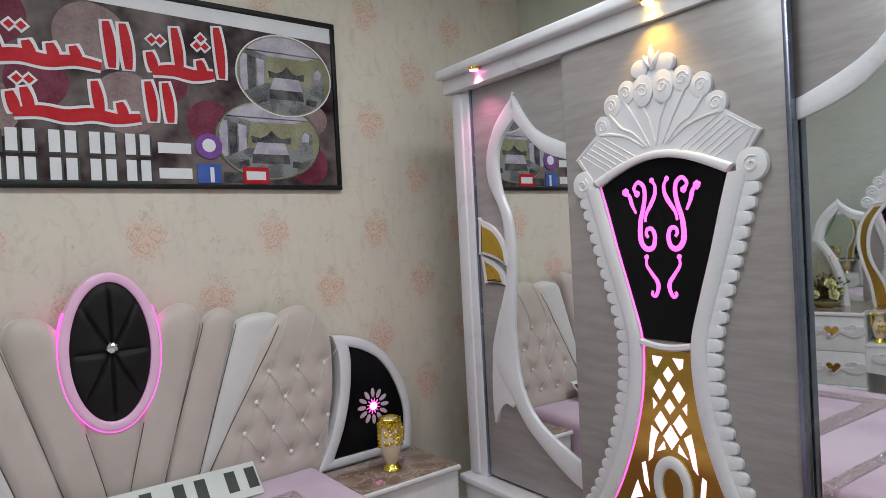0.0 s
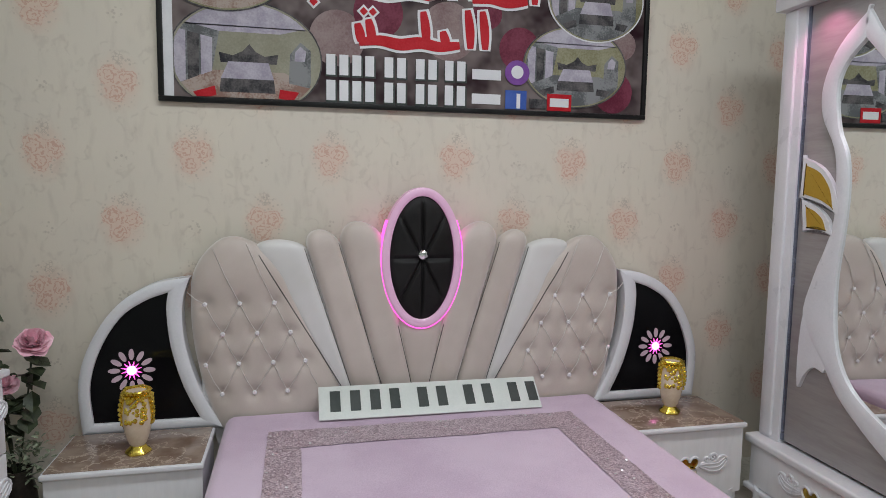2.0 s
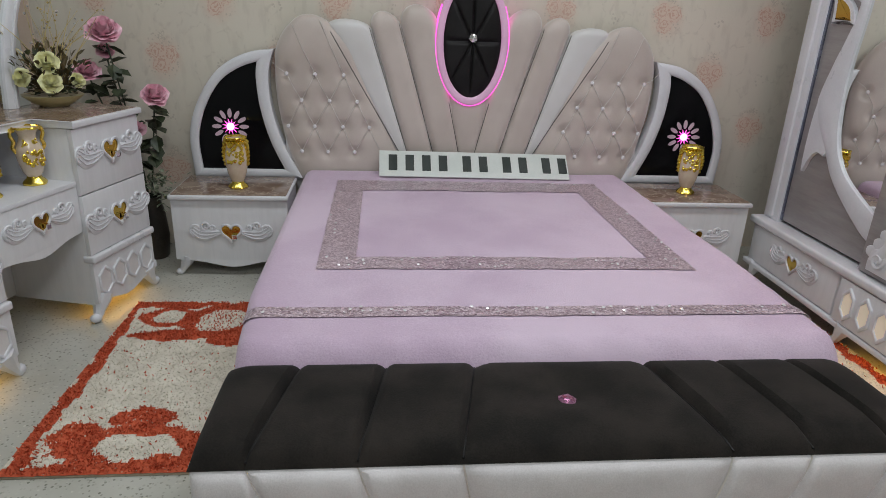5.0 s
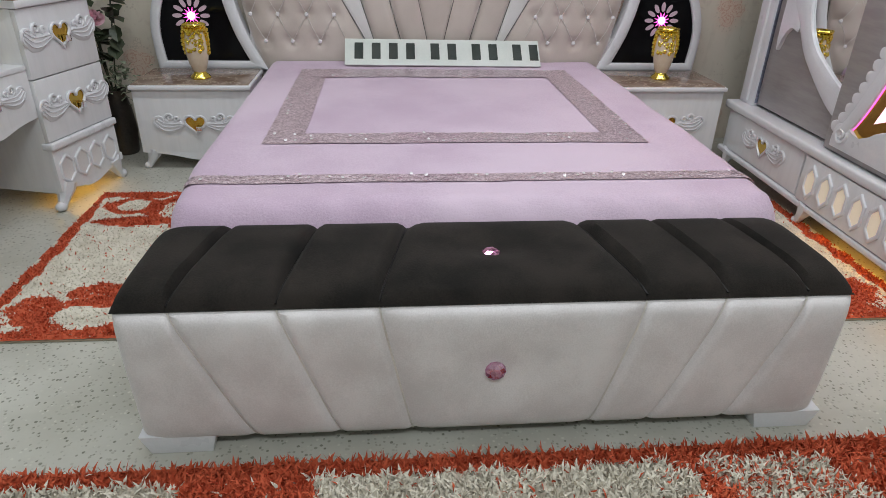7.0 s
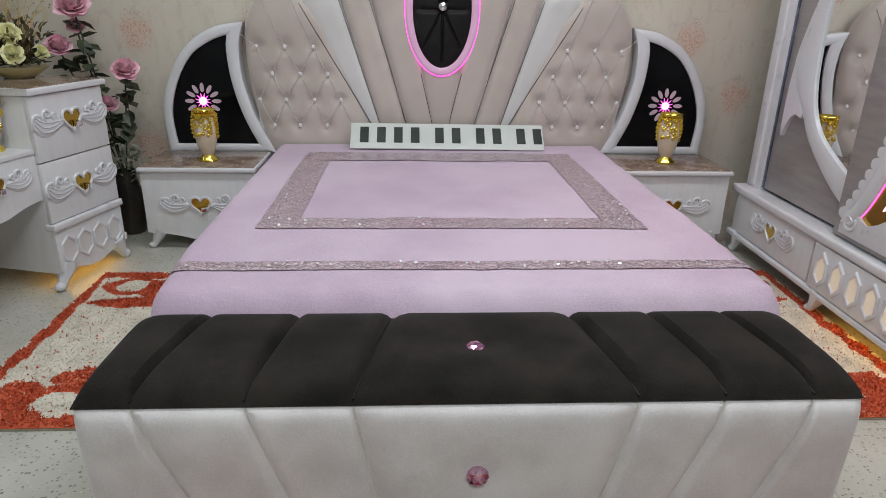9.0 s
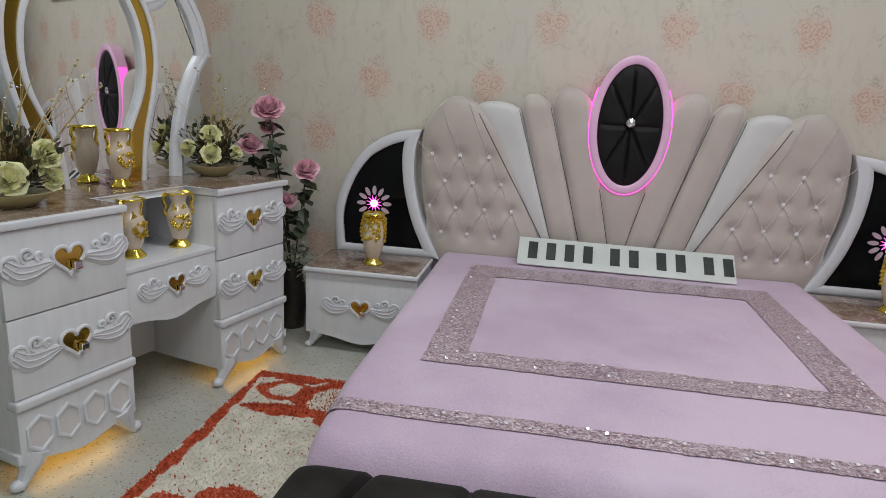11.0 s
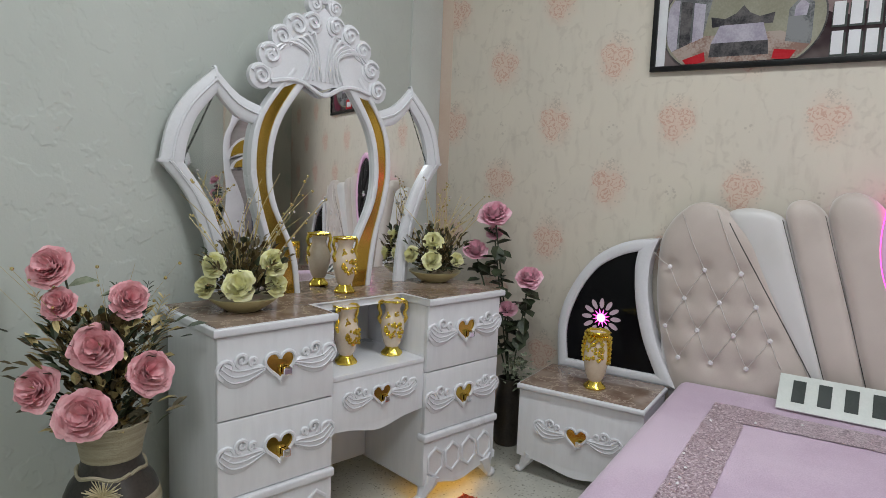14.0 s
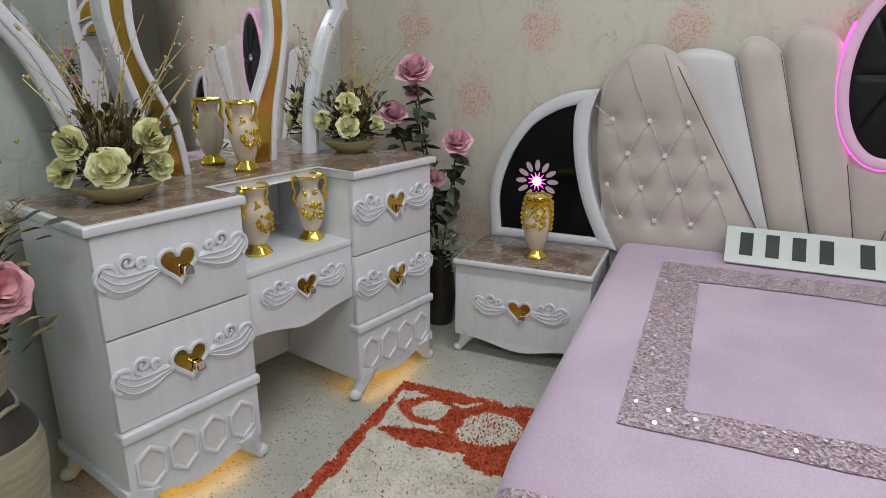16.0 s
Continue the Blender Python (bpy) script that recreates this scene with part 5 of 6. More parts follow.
for m in (-1, 1):
    # curled lobes stepping up to the palmette, each with a low carved spiral and a stem
    for k, (a, z, rx, rz) in enumerate(((0.226, 1.890, 0.036, 0.040), (0.178, 1.958, 0.037, 0.042), (0.112, 1.994, 0.036, 0.042), (0.050, 2.062, 0.036, 0.032), (0.040, 1.985, 0.041, 0.056))):
        lobe = bmesh.new()
        yk = -0.0425 - 0.0013 * k
        slab(lobe, oval(CX + m * a, z, rx, rz, 24), -0.027, yk, 0.004)
        if k != 3:
            tube(lobe, spiral(CX + m * a, z, rx * 0.66, 0.004, 1.57 - m * 1.3, 1.5 * m, yk, 22), 0.0030, 5)
        part("crown_lobe", lobe, M_LACQUER, cd)
        if k != 3:
            stem = smoothed([(CX + m * (a + 0.012), z - rz * 0.7), (CX + m * a * 0.80, z - 0.085 + 0.05 * (k == 0)), (CX + m * a * 0.52, 1.835 + 0.01 * k), (CX + m * 0.012 * (4 - k), 1.790)], 5)
            part("carved_stem", tube(bmesh.new(), [(p[0], -0.0405, p[1]) for p in stem], [0.0065 - 0.003 * i / len(stem) for i in range(len(stem))], 6), M_LACQUER, cd)
    # hatched wing with a raised rim and a scroll below it
    rim = [(0.262, 1.846), (0.348, 1.787), (0.297, 1.712)]
    wing = bmesh.new()
    tube(wing, [(CX + m * p[0], -0.0402, p[1]) for p in rim], 0.0030, 5)
    for k in range(6):
        f = k / 5.5
        a, z = 0.232 + 0.105 * f, 1.853 - 0.066 * f
        n = 0
        while z - 0.0075 * n > 1.705 + 0.078 * math.sin(math.pi * min(max((a - 0.012 * n + 0.26) / 0.52, 0), 1)) and n < 12:
            n += 1
        tube(wing, [(CX + m * a, -0.0402, z), (CX + m * (a - 0.012 * n), -0.0402, z - 0.0075 * n)], 0.0026, 5)
    slab(wing, oval(CX + m * 0.332, 1.684, 0.050, 0.052, 24), -0.026, -0.045, 0.006)
    tube(wing, spiral(CX + m * 0.332, 1.684, 0.028, 0.005, 1.0, 1.4 * m, -0.0455), 0.004, 5)
    part("crown_wing", wing, M_LACQUER, cd, "white hatched scroll wing")
tip = bmesh.new()
for ang, ln in ((0, 0.085), (0.55, 0.062), (-0.55, 0.062)):
    line = [(CX + math.sin(ang) * ln * f, -0.043, 2.052 + math.cos(ang) * ln * f) for f in (0, 0.35, 0.7, 1)]
    tube(tip, line, [0.006, 0.013, 0.011, 0.003], 8)
part("palmette", tip, M_LACQUER, cd)
spot("wardrobe_pink_light", (1.458, -0.72, 2.260), (1.52, -0.72, 1.6), 6, (1.0, 0.30, 0.55))
spot("wardrobe_warm_light", (1.433, -1.66, 2.260), (1.497, -1.66, 1.6), 7, (1.0, 0.55, 0.08))

# ---- framed print over the bed ----
poster = thing("framed_poster", pose(0.023, 0, 1.788), "wide printed advertising poster in thin black frame on wall", "poster")
W2, H2 = 1.112, 0.845
for nm, b in (("frame_rail", (-W2, W2, -0.026, -0.002, 0.0, 0.022)), ("frame_rail", (-W2, W2, -0.026, -0.002, H2 - 0.022, H2)), ("frame_stile", (-W2, -W2 + 0.022, -0.0255, -0.002, 0.022, H2 - 0.022)), ("frame_stile", (W2 - 0.022, W2, -0.0255, -0.002, 0.022, H2 - 0.022))):
    part(nm, B(*b, bevel=0.004), M_BLACKF, poster)
part("print", B(-W2 + 0.02, W2 - 0.02, -0.012, -0.004, 0.02, H2 - 0.02, bevel=0), M_PRINT, poster, "printed sheet with maroon and grey bubbles")
part("white_margin", slab(bmesh.new(), [(-W2 + 0.022, H2 - 0.024), (-W2 + 0.022, 0.024), (-W2 + 0.060, 0.024), (-W2 + 0.060, H2 - 0.060), (W2 - 0.022, H2 - 0.100), (W2 - 0.022, H2 - 0.024)], -0.012, -0.0128), M_PAPERW, poster)
for cx, cz, r, mat in ((-0.20, 0.42, 0.11, M_BUB1), (0.12, 0.36, 0.13, M_BUB2), (0.30, 0.45, 0.07, M_BUB1), (-0.38, 0.30, 0.12, M_BUB2), (0.46, 0.30, 0.10, M_BUB1), (0.94, 0.125, 0.10, M_BUB1), (0.0, 0.62, 0.14, M_BUB2), (-0.34, 0.66, 0.12, M_BUB1), (0.98, 0.35, 0.07, M_BUB2)):
    part("bubble", slab(bmesh.new(), oval(cx, cz, r, r, 28), -0.0122, -0.0130 - 0.0003 * (cx + 0.5)), mat, poster)


def photo(cx, cz, a, b, wall, floor_m, lift=0.0):
    n = [(cx + p[0], cz + p[1]) for p in oval(0, 0, a, b, 48)]
    clip = lambda L: [(max(min(p[0], W2 - 0.025), -W2 + 0.062), max(min(p[1], H2 - 0.075), 0.026)) for p in L]
    inside = lambda L: [(u / max(1.0, math.hypot(u, v) / 0.97), v / max(1.0, math.hypot(u, v) / 0.97)) for u, v in L]
    ph = part("photo", slab(bmesh.new(), clip(n), -0.0135, -0.0145 - lift), wall, poster, "oval photograph of a bedroom")

    def patch(name, mat, outline, layer=0):
        fine = [(p[0] + (q[0] - p[0]) * k / 6, p[1] + (q[1] - p[1]) * k / 6) for p, q in zip(outline, outline[1:] + outline[:1]) for k in range(6)]
        part(name, slab(bmesh.new(), clip([(cx + a * u, cz + b * v) for u, v in inside(fine)]), -0.0140, -0.0149 - 0.0002 * layer - lift), mat, ph)

    patch("photo_ceiling", M_PHBED, [(-0.9, 0.62), (-0.35, 0.46), (0.45, 0.46), (0.9, 0.62), (0.7, 1.0), (-0.7, 1.0)])
    patch("photo_floor", floor_m, [(-1.0, -0.55), (-0.45, -0.22), (0.50, -0.22), (1.0, -0.50), (0.8, -1.0), (-0.8, -1.0)])
    patch("photo_side_wall", M_PHGREY, [(-1.0, -0.55), (-0.45, -0.22), (-0.35, 0.46), (-1.0, 0.66)])
    for k in range(3):
        u = -0.93 + 0.17 * k
        patch("photo_wardrobe_door", M_PHBED if k != 1 else M_PHDARK, [(u, -0.50 + 0.09 * k), (u + 0.14, -0.42 + 0.09 * k), (u + 0.15, 0.44 - 0.05 * k), (u, 0.48 - 0.05 * k)], 1)
    patch("photo_cabinet", M_PHGREY, [(0.56, -0.40), (0.86, -0.48), (0.86, 0.20), (0.72, 0.34), (0.58, 0.12)], 1)
    patch("photo_mirror", M_PHBED, [(0.64, 0.0), (0.78, 0.0), (0.80, 0.18), (0.72, 0.27), (0.65, 0.16)], 2)
    patch("photo_headboard", M_PHDARK, [(-0.34, -0.08), (0.40, -0.08), (0.42, 0.10), (0.24, 0.05), (0.12, 0.13), (0.04, 0.26), (-0.05, 0.13), (-0.18, 0.05), (-0.36, 0.10)], 1)
    patch("photo_bed", M_PHBED, [(-0.34, -0.36), (0.36, -0.36), (0.29, -0.06), (-0.24, -0.06)], 2)
    patch("photo_bed_base", M_PHDARK, [(-0.36, -0.60), (0.38, -0.60), (0.36, -0.36), (-0.34, -0.36)], 2)
    patch("photo_rug", M_TITLE if floor_m is M_PHFLOOR else M_PHDARK, [(-0.70, -0.62), (-0.42, -0.50), (-0.40, -0.66), (-0.62, -0.76)], 1)
    patch("photo_rug", M_TITLE if floor_m is M_PHFLOOR else M_PHDARK, [(0.44, -0.52), (0.70, -0.56), (0.62, -0.72), (0.42, -0.68)], 1)
    n2 = [(cx + p[0], cz + p[1]) for p in oval(0, 0, a + 0.006, b + 0.006, 48)]
    part("photo_rim", band(bmesh.new(), clip(n2), clip(n), -0.0128, -0.0157 - lift, True), M_PHDARK if a > 0.25 else M_PAPERW, ph)


photo(-0.850, 0.575, 0.270, 0.190, M_PHWALLY, M_PHFLOOR, 0.0018)
photo(-0.760, 0.190, 0.310, 0.235, M_PHWALL, M_PHFLOOR)
photo(0.835, 0.550, 0.240, 0.192, M_PHWALLY, M_PHGREY, 0.0018)
photo(0.740, 0.234, 0.258, 0.186, M_PHWALLY, M_PHGREY)


def stroke(path, width, y, grow):
    """A flat pen stroke along a smooth path, thinner at its ends."""
    P = smoothed(path, 6)
    A, C = [], []
    for k, p in enumerate(P):
        d = (P[min(k + 1, len(P) - 1)] - P[max(k - 1, 0)]).normalized()
        w = width * (0.62 + 0.38 * math.sin(math.pi * k / (len(P) - 1))) + grow
        A.append((p.x - d.y * w, p.y + d.x * w))
        C.append((p.x + d.y * w, p.y - d.x * w))
    return band(bmesh.new(), A, C, -0.0150, y)


def title(x0, x1, z0, ups, dots):
    """A word of the shop's name, kept as plain red strokes with white edges: a joined base, uprights and dots."""
    n = max(3, int((x1 - x0) / 0.085))
    base = [(x0 - 0.02 + (x1 - x0 + 0.03) * k / n, z0 + 0.020 + 0.012 * (k % 2)) for k in range(n + 1)]
    ups = ups + ((x0 - 0.018, 0.10),)
    for grow, y, mat, nm in ((0.012, -0.0160, M_PAPERW, "title_edge"), (0.0, -0.0182, M_TITLE, "title_stroke")):
        part(nm, stroke(base, 0.026, y, grow), mat, poster)
        for k, (ux, uh) in enumerate(ups):
            part(nm, stroke([(ux + 0.006, z0 + 0.02 - grow * 0.5), (ux + 0.002, z0 + uh * 0.55), (ux - 0.010, z0 + uh + grow * 0.7)], 0.021, y - 0.0001 * (k + 1), grow), mat, poster)
        for k, (dx, dz) in enumerate(dots):
            part(nm, slab(bmesh.new(), [(dx - 0.018 - grow, dz), (dx, dz + 0.018 + grow), (dx + 0.018 + grow, dz), (dx, dz - 0.018 - grow)], -0.0150, y - 0.0010 - 0.0001 * k), mat, poster)


title(0.245, 0.480, 0.485, ((0.520, 0.25), (0.335, 0.22), (0.435, 0.09)), ((0.420, 0.640), (0.455, 0.640), (0.438, 0.675), (0.265, 0.640), (0.230, 0.640)))
title(-0.520, 0.020, 0.480, ((0.128, 0.21), (0.065, 0.21), (-0.06, 0.09), (-0.14, 0.09), (-0.22, 0.09), (-0.46, 0.22), (-0.33, 0.10)), ((-0.28, 0.625), (-0.24, 0.625), (-0.365, 0.63), (-0.405, 0.63), (-0.48, 0.445)))
title(-0.265, 0.160, 0.268, ((0.285, 0.19), (0.215, 0.19), (0.10, 0.09), (0.01, 0.17), (-0.235, 0.12)), ((-0.265, 0.420), (-0.225, 0.420)))
for zc in (0.186, 0.076):
    for x0, count in ((-0.432, 4), (-0.177, 2), (-0.035, 2), (0.099, 2)):
        for k in range(count):
            x = x0 + 0.0565 * k
            part("figure_shadow", slab(bmesh.new(), [(x + 0.002, zc - 0.052), (x + 0.052, zc - 0.052), (x + 0.052, zc + 0.036), (x + 0.002, zc + 0.036)], -0.0150, -0.0154), M_INK, poster)
            part("figure_bar", slab(bmesh.new(), [(x + 0.005, zc - 0.044), (x + 0.044, zc - 0.044), (x + 0.044, zc + 0.044), (x + 0.005, zc + 0.044)], -0.0150, -0.0162), M_PAPERW, poster)
    part("name_bar", slab(bmesh.new(), [(0.232, zc - 0.032), (0.370, zc - 0.032), (0.370, zc + 0.014), (0.232, zc + 0.014)], -0.0150, -0.0160), M_PAPERW, poster)
part("icon", slab(bmesh.new(), oval(0.449, 0.193, 0.060, 0.057, 24), -0.0157, -0.0180), M_VIOLET, poster, "round violet icon")
part("icon_mark", slab(bmesh.new(), oval(0.449, 0.196, 0.030, 0.030, 20), -0.0178, -0.0186), M_PAPERW, poster)
part("icon", slab(bmesh.new(), [(0.393, 0.026), (0.497, 0.026), (0.497, 0.112), (0.393, 0.112)], -0.0157, -0.0180, 0.0), M_BLUE, poster, "square blue icon")
part("icon_mark", slab(bmesh.new(), [(0.448, 0.030), (0.466, 0.030), (0.466, 0.098), (0.448, 0.098)], -0.0178, -0.0186), M_PAPERW, poster)
part("icon", slab(bmesh.new(), [(0.512, 0.034), (0.594, 0.034), (0.594, 0.078), (0.512, 0.078)], -0.0157, -0.0178), M_PHDARK, poster)
part("icon", slab(bmesh.new(), [(0.600, 0.026), (0.723, 0.026), (0.723, 0.104), (0.600, 0.104)], -0.0157, -0.0180), M_TITLE, poster, "red icon block")
part("icon_mark", slab(bmesh.new(), [(0.614, 0.044), (0.709, 0.044), (0.709, 0.084), (0.614, 0.084)], -0.0178, -0.0186), M_PAPERW, poster)


# ---- shaggy rugs ----
def ring_d(x, y, cx, cy, rx, ry):
    return abs(((x - cx) / rx) ** 2 + ((y - cy) / ry) ** 2 - 1.0)


def blob(x, y, cx, cy, rx, ry):
    return ((x - cx) / rx) ** 2 + ((y - cy) / ry) ** 2 < 1.0


def side_pattern(x, y, m):
    """How red the side rug is at that point; the right rug mirrors the left one."""
    x, y = -abs(x), y + 0.052
    n = 0.03 * noise.noise((x * 14, y * 14, 1.0))
    x, y = x + n, y + 0.03 * noise.noise((x * 14, y * 14, 7.0))
    if x < -1.462 and x > -1.502:
        return 1.0
    if y > -0.79 and y < -0.745:
        return 1.0
    if y < -1.832 and x < -0.7:
        return 0.9
    if ring_d(x, y, -1.31, -0.885, 0.105, 0.085) < 0.42 or ring_d(x, y, -1.10, -0.92, 0.15, 0.12) < 0.40:
        return 0.95
    if blob(x, y, -1.27, -1.05, 0.17, 0.045) or blob(x, y, -1.02, -1.08, 0.10, 0.06):
        return 1.0
    if blob(x, y, -1.10, -0.92, 0.11, 0.09):
        return 0.25
    if ring_d(x, y, -1.17, -1.755, 0.185, 0.085) < 0.5:
        return 0.95
    if blob(x, y, -1.37, -1.70, 0.075, 0.075) or blob(x, y, -1.20, -1.61, 0.10, 0.06):
        return 0.85
    if blob(x, y, -1.37, -1.79, 0.10, 0.05):
        return 0.4
    return 0.02


def front_pattern(x, y, m):
    y -= 0.053
    n = 0.04 * noise.noise((x * 9, y * 9, 2.0))
    if y > -2.558 + n * 0.5 and y < -2.51:
        return 1.0
    x += n + 0.35 * (y + 2.66)
    if -0.70 < x < -0.40 or 0.43 < x < 0.49 or 0.80 < x < 0.97:
        return 0.97
    if 0.49 <= x <= 0.80:
        return 0.3 if y > -2.75 else 0.8
    if y < -3.2:
        return 0.6 if noise.noise((x * 4, y * 4, 0)) > 0 else 0.02
    return 0.03


def make_rug(name, x0, x1, y0, y1, pattern, density, keep, label, pile=0.022):
    rug = thing(name, pose(0, 0, 0), label, "rug", "red and cream rugs")
    part("backing", B(x0, x1, y0, y1, 0.0005, 0.008, bevel=0.003), M_JUTE, rug)
    gb = bmesh.new()
    nx, ny = int((x1 - x0) / 0.012), int((y1 - y0) / 0.012)
    grid = [[gb.verts.new((x0 + (x1 - x0) * i / nx, y0 + (y1 - y0) * j / ny, 0.0105 + 0.003 * noise.noise((i * 0.7, j * 0.7, 4)))) for i in range(nx + 1)] for j in range(ny + 1)]
    for j in range(ny):
        for i in range(nx):
            fc = gb.faces.new((grid[j][i], grid[j][i + 1], grid[j + 1][i + 1], grid[j + 1][i]))
            fc.material_index = 0 if pattern(x0 + (x1 - x0) * (i + 0.5) / nx, y0 + (y1 - y0) * (j + 0.5) / ny, 0) > 0.5 else 1
    part("woven_ground", gb, (M_RED, M_WOOL), rug)
    rg = random.Random(len(label))
    verts, faces, mats = [], [], []
    n = int(density * (x1 - x0) * (y1 - y0))
    for _ in range(n):
        x, y = rg.uniform(x0 + 0.004, x1 - 0.004), rg.uniform(y0 + 0.004, y1 - 0.004)
        if not keep(x, y):
            continue
        red = rg.random() < pattern(x, y, 0)
        a, l, w = rg.uniform(0, 6.283), pile * rg.uniform(0.75, 1.25), rg.uniform(0.0018, 0.0036) * (1.0 if pile < 0.02 else 1.35)
        if not red and pile < 0.02:
            if rg.random() < 0.35:
                continue
            l *= 0.5
        dx, dy = math.cos(a), math.sin(a)
        t = rg.uniform(0.25, 1.0) * l
        b = rg.uniform(0, 6.283)
        tx, ty = x + math.cos(b) * t, y + math.sin(b) * t
        i = len(verts)
        verts += [(x - dx * w, y - dy * w, 0.008), (x + dx * w, y + dy * w, 0.008), ((x + tx) / 2 + dx * w * 0.9, (y + ty) / 2 + dy * w * 0.9, 0.008 + l * 0.55), ((x + tx) / 2 - dx * w * 0.9, (y + ty) / 2 - dy * w * 0.9, 0.008 + l * 0.55), (tx, ty, 0.010 + l * 0.72)]
        faces += [(i, i + 1, i + 2, i + 3), (i + 3, i + 2, i + 4)]
        mats += [0 if red else 1] * 2
    me = bpy.data.meshes.new("pile")
    me.from_pydata(verts, [], faces)
    me.materials.append(M_RED)
    me.materials.append(M_WOOL)
    me.polygons.foreach_set("material_index", mats)
    ob = new("pile", me)
    ob.parent = rug
    tagged(ob, "", "", "", "stuff")
    return rug


make_rug("rug", -1.505, -0.74, -1.925, -0.79, side_pattern, 26000, lambda x, y: x < -0.80, "shaggy cream rug with rust red flowers beside bed", 0.012)
make_rug("rug", 0.80, 1.515, -1.935, -0.79, side_pattern, 24000, lambda x, y: x > 0.86, "shaggy cream and rust red rug before wardrobe", 0.012)
make_rug("rug", -1.20, 1.30, -3.45, -2.452, front_pattern, 30000, lambda x, y: y > -2.95 or (math.sin(x * 1291.0 + y * 3313.0) * 997.0) % 1.0 < 0.3, "shaggy cream rug with rust red border before bed chest", 0.026)


# ---- flowers ----
def petal(bm, c, e, tau, n, r, op, width, rg):
    g = []
    ph = rg.uniform(0, 6.28)
    for j in range(5):
        b = j / 4
        row = []
        for i in range(5):
            a = -1 + i / 2
            wv = width * math.sin(math.pi * (0.18 + 0.60 * b)) * a
            rho = r * (0.10 + 0.90 * b ** 0.8) * (0.25 + 0.75 * op) * (1 + 0.06 * math.sin(3 * a + ph)) * (1 - 0.20 * a * a * b)
            h = r * ((1.15 - 0.75 * op) * b ** 0.9 - 0.55 * op * max(0, b - 0.55) ** 1.4 + 0.07 * a * a)
            row.append(bm.verts.new(c + e * rho + tau * wv + n * h if j else c))
        g.append(row)
    for p, q in zip(g, g[1:]):
        for i in range(4):
            bm.faces.new((p[i], p[i + 1], q[i + 1], q[i]))


def rose(c, r, axis, parent, mat, seed, label):
    bm = bmesh.new()
    rg = random.Random(seed)
    n = Vector(axis).normalized()
    s = n.orthogonal().normalized()
    t = n.cross(s)
    for op, k, w in ((1.0, 6, 0.74), (0.84, 6, 0.66), (0.66, 6, 0.56), (0.50, 5, 0.46), (0.36, 5, 0.37), (0.24, 4, 0.28), (0.12, 3, 0.20)):
        a0 = rg.uniform(0, 6.28)
        for i in range(k):
            a = a0 + 6.28319 * i / k + rg.uniform(-0.2, 0.2)
            e = s * math.cos(a) + t * math.sin(a)
            petal(bm, Vector((0, 0, 0)), e, n.cross(e), n, r * rg.uniform(0.86, 1.08), op * rg.uniform(0.85, 1.1), r * w * rg.uniform(0.85, 1.15), rg)
    bmesh.ops.remove_doubles(bm, verts=bm.verts, dist=1e-6)
    o = part("rose", bm, mat, parent, label)
    o.location = c
    return o


def leaf(bm, p, d, ln, w, rg):
    d = Vector(d).normalized()
    s = d.cross(Vector((rg.uniform(-0.3, 0.3), rg.uniform(-0.3, 0.3), 1))).normalized()
    u = s.cross(d)
    p = Vector(p)
    pts = [p, p + d * ln * 0.3 + s * w * 0.8 + u * w * 0.2, p + d * ln * 0.65 + s * w * 0.85 + u * w * 0.15, p + d * ln - u * ln * 0.12, p + d * ln * 0.65 - s * w * 0.85 + u * w * 0.15, p + d * ln * 0.3 - s * w * 0.8 + u * w * 0.2]
    mid = [p + d * ln * 0.3 - u * w * 0.15, p + d * ln * 0.65 - u * w * 0.2]
    v = [bm.verts.new(q) for q in pts]
    m = [bm.verts.new(q) for q in mid]
    for f in ((v[0], v[1], m[0]), (m[0], v[1], v[2], m[1]), (m[1], v[2], v[3]), (v[0], m[0], v[5]), (m[0], m[1], v[4], v[5]), (m[1], v[3], v[4])):
        bm.faces.new(f)


def sprig(parent, p, q, rg, beads, mat_bead, thick=0.0024):
    p, q = Vector(p), Vector(q)
    bow = Vector((rg.uniform(-0.03, 0.03), rg.uniform(-0.03, 0.03), 0.03))
    pts = smoothed([p, p.lerp(q, 0.5) + bow, q], 6)
    part("stem", tube(bmesh.new(), pts, [thick * (1.2 - 0.8 * i / (len(pts) - 1)) for i in range(len(pts))], 4), M_STEM, parent)
    if beads:
        bm = bmesh.new()
        for k in range(beads):
            c = Vector(pts[-1 - (k * (len(pts) - 4)) // beads]) + Vector((rg.uniform(-0.012, 0.012), rg.uniform(-0.012, 0.012), rg.uniform(-0.006, 0.01)))
            ball(bm, c, rg.uniform(0.0036, 0.0058), 1)
        tagged(part("beads", bm, mat_bead, parent), kind="stuff")


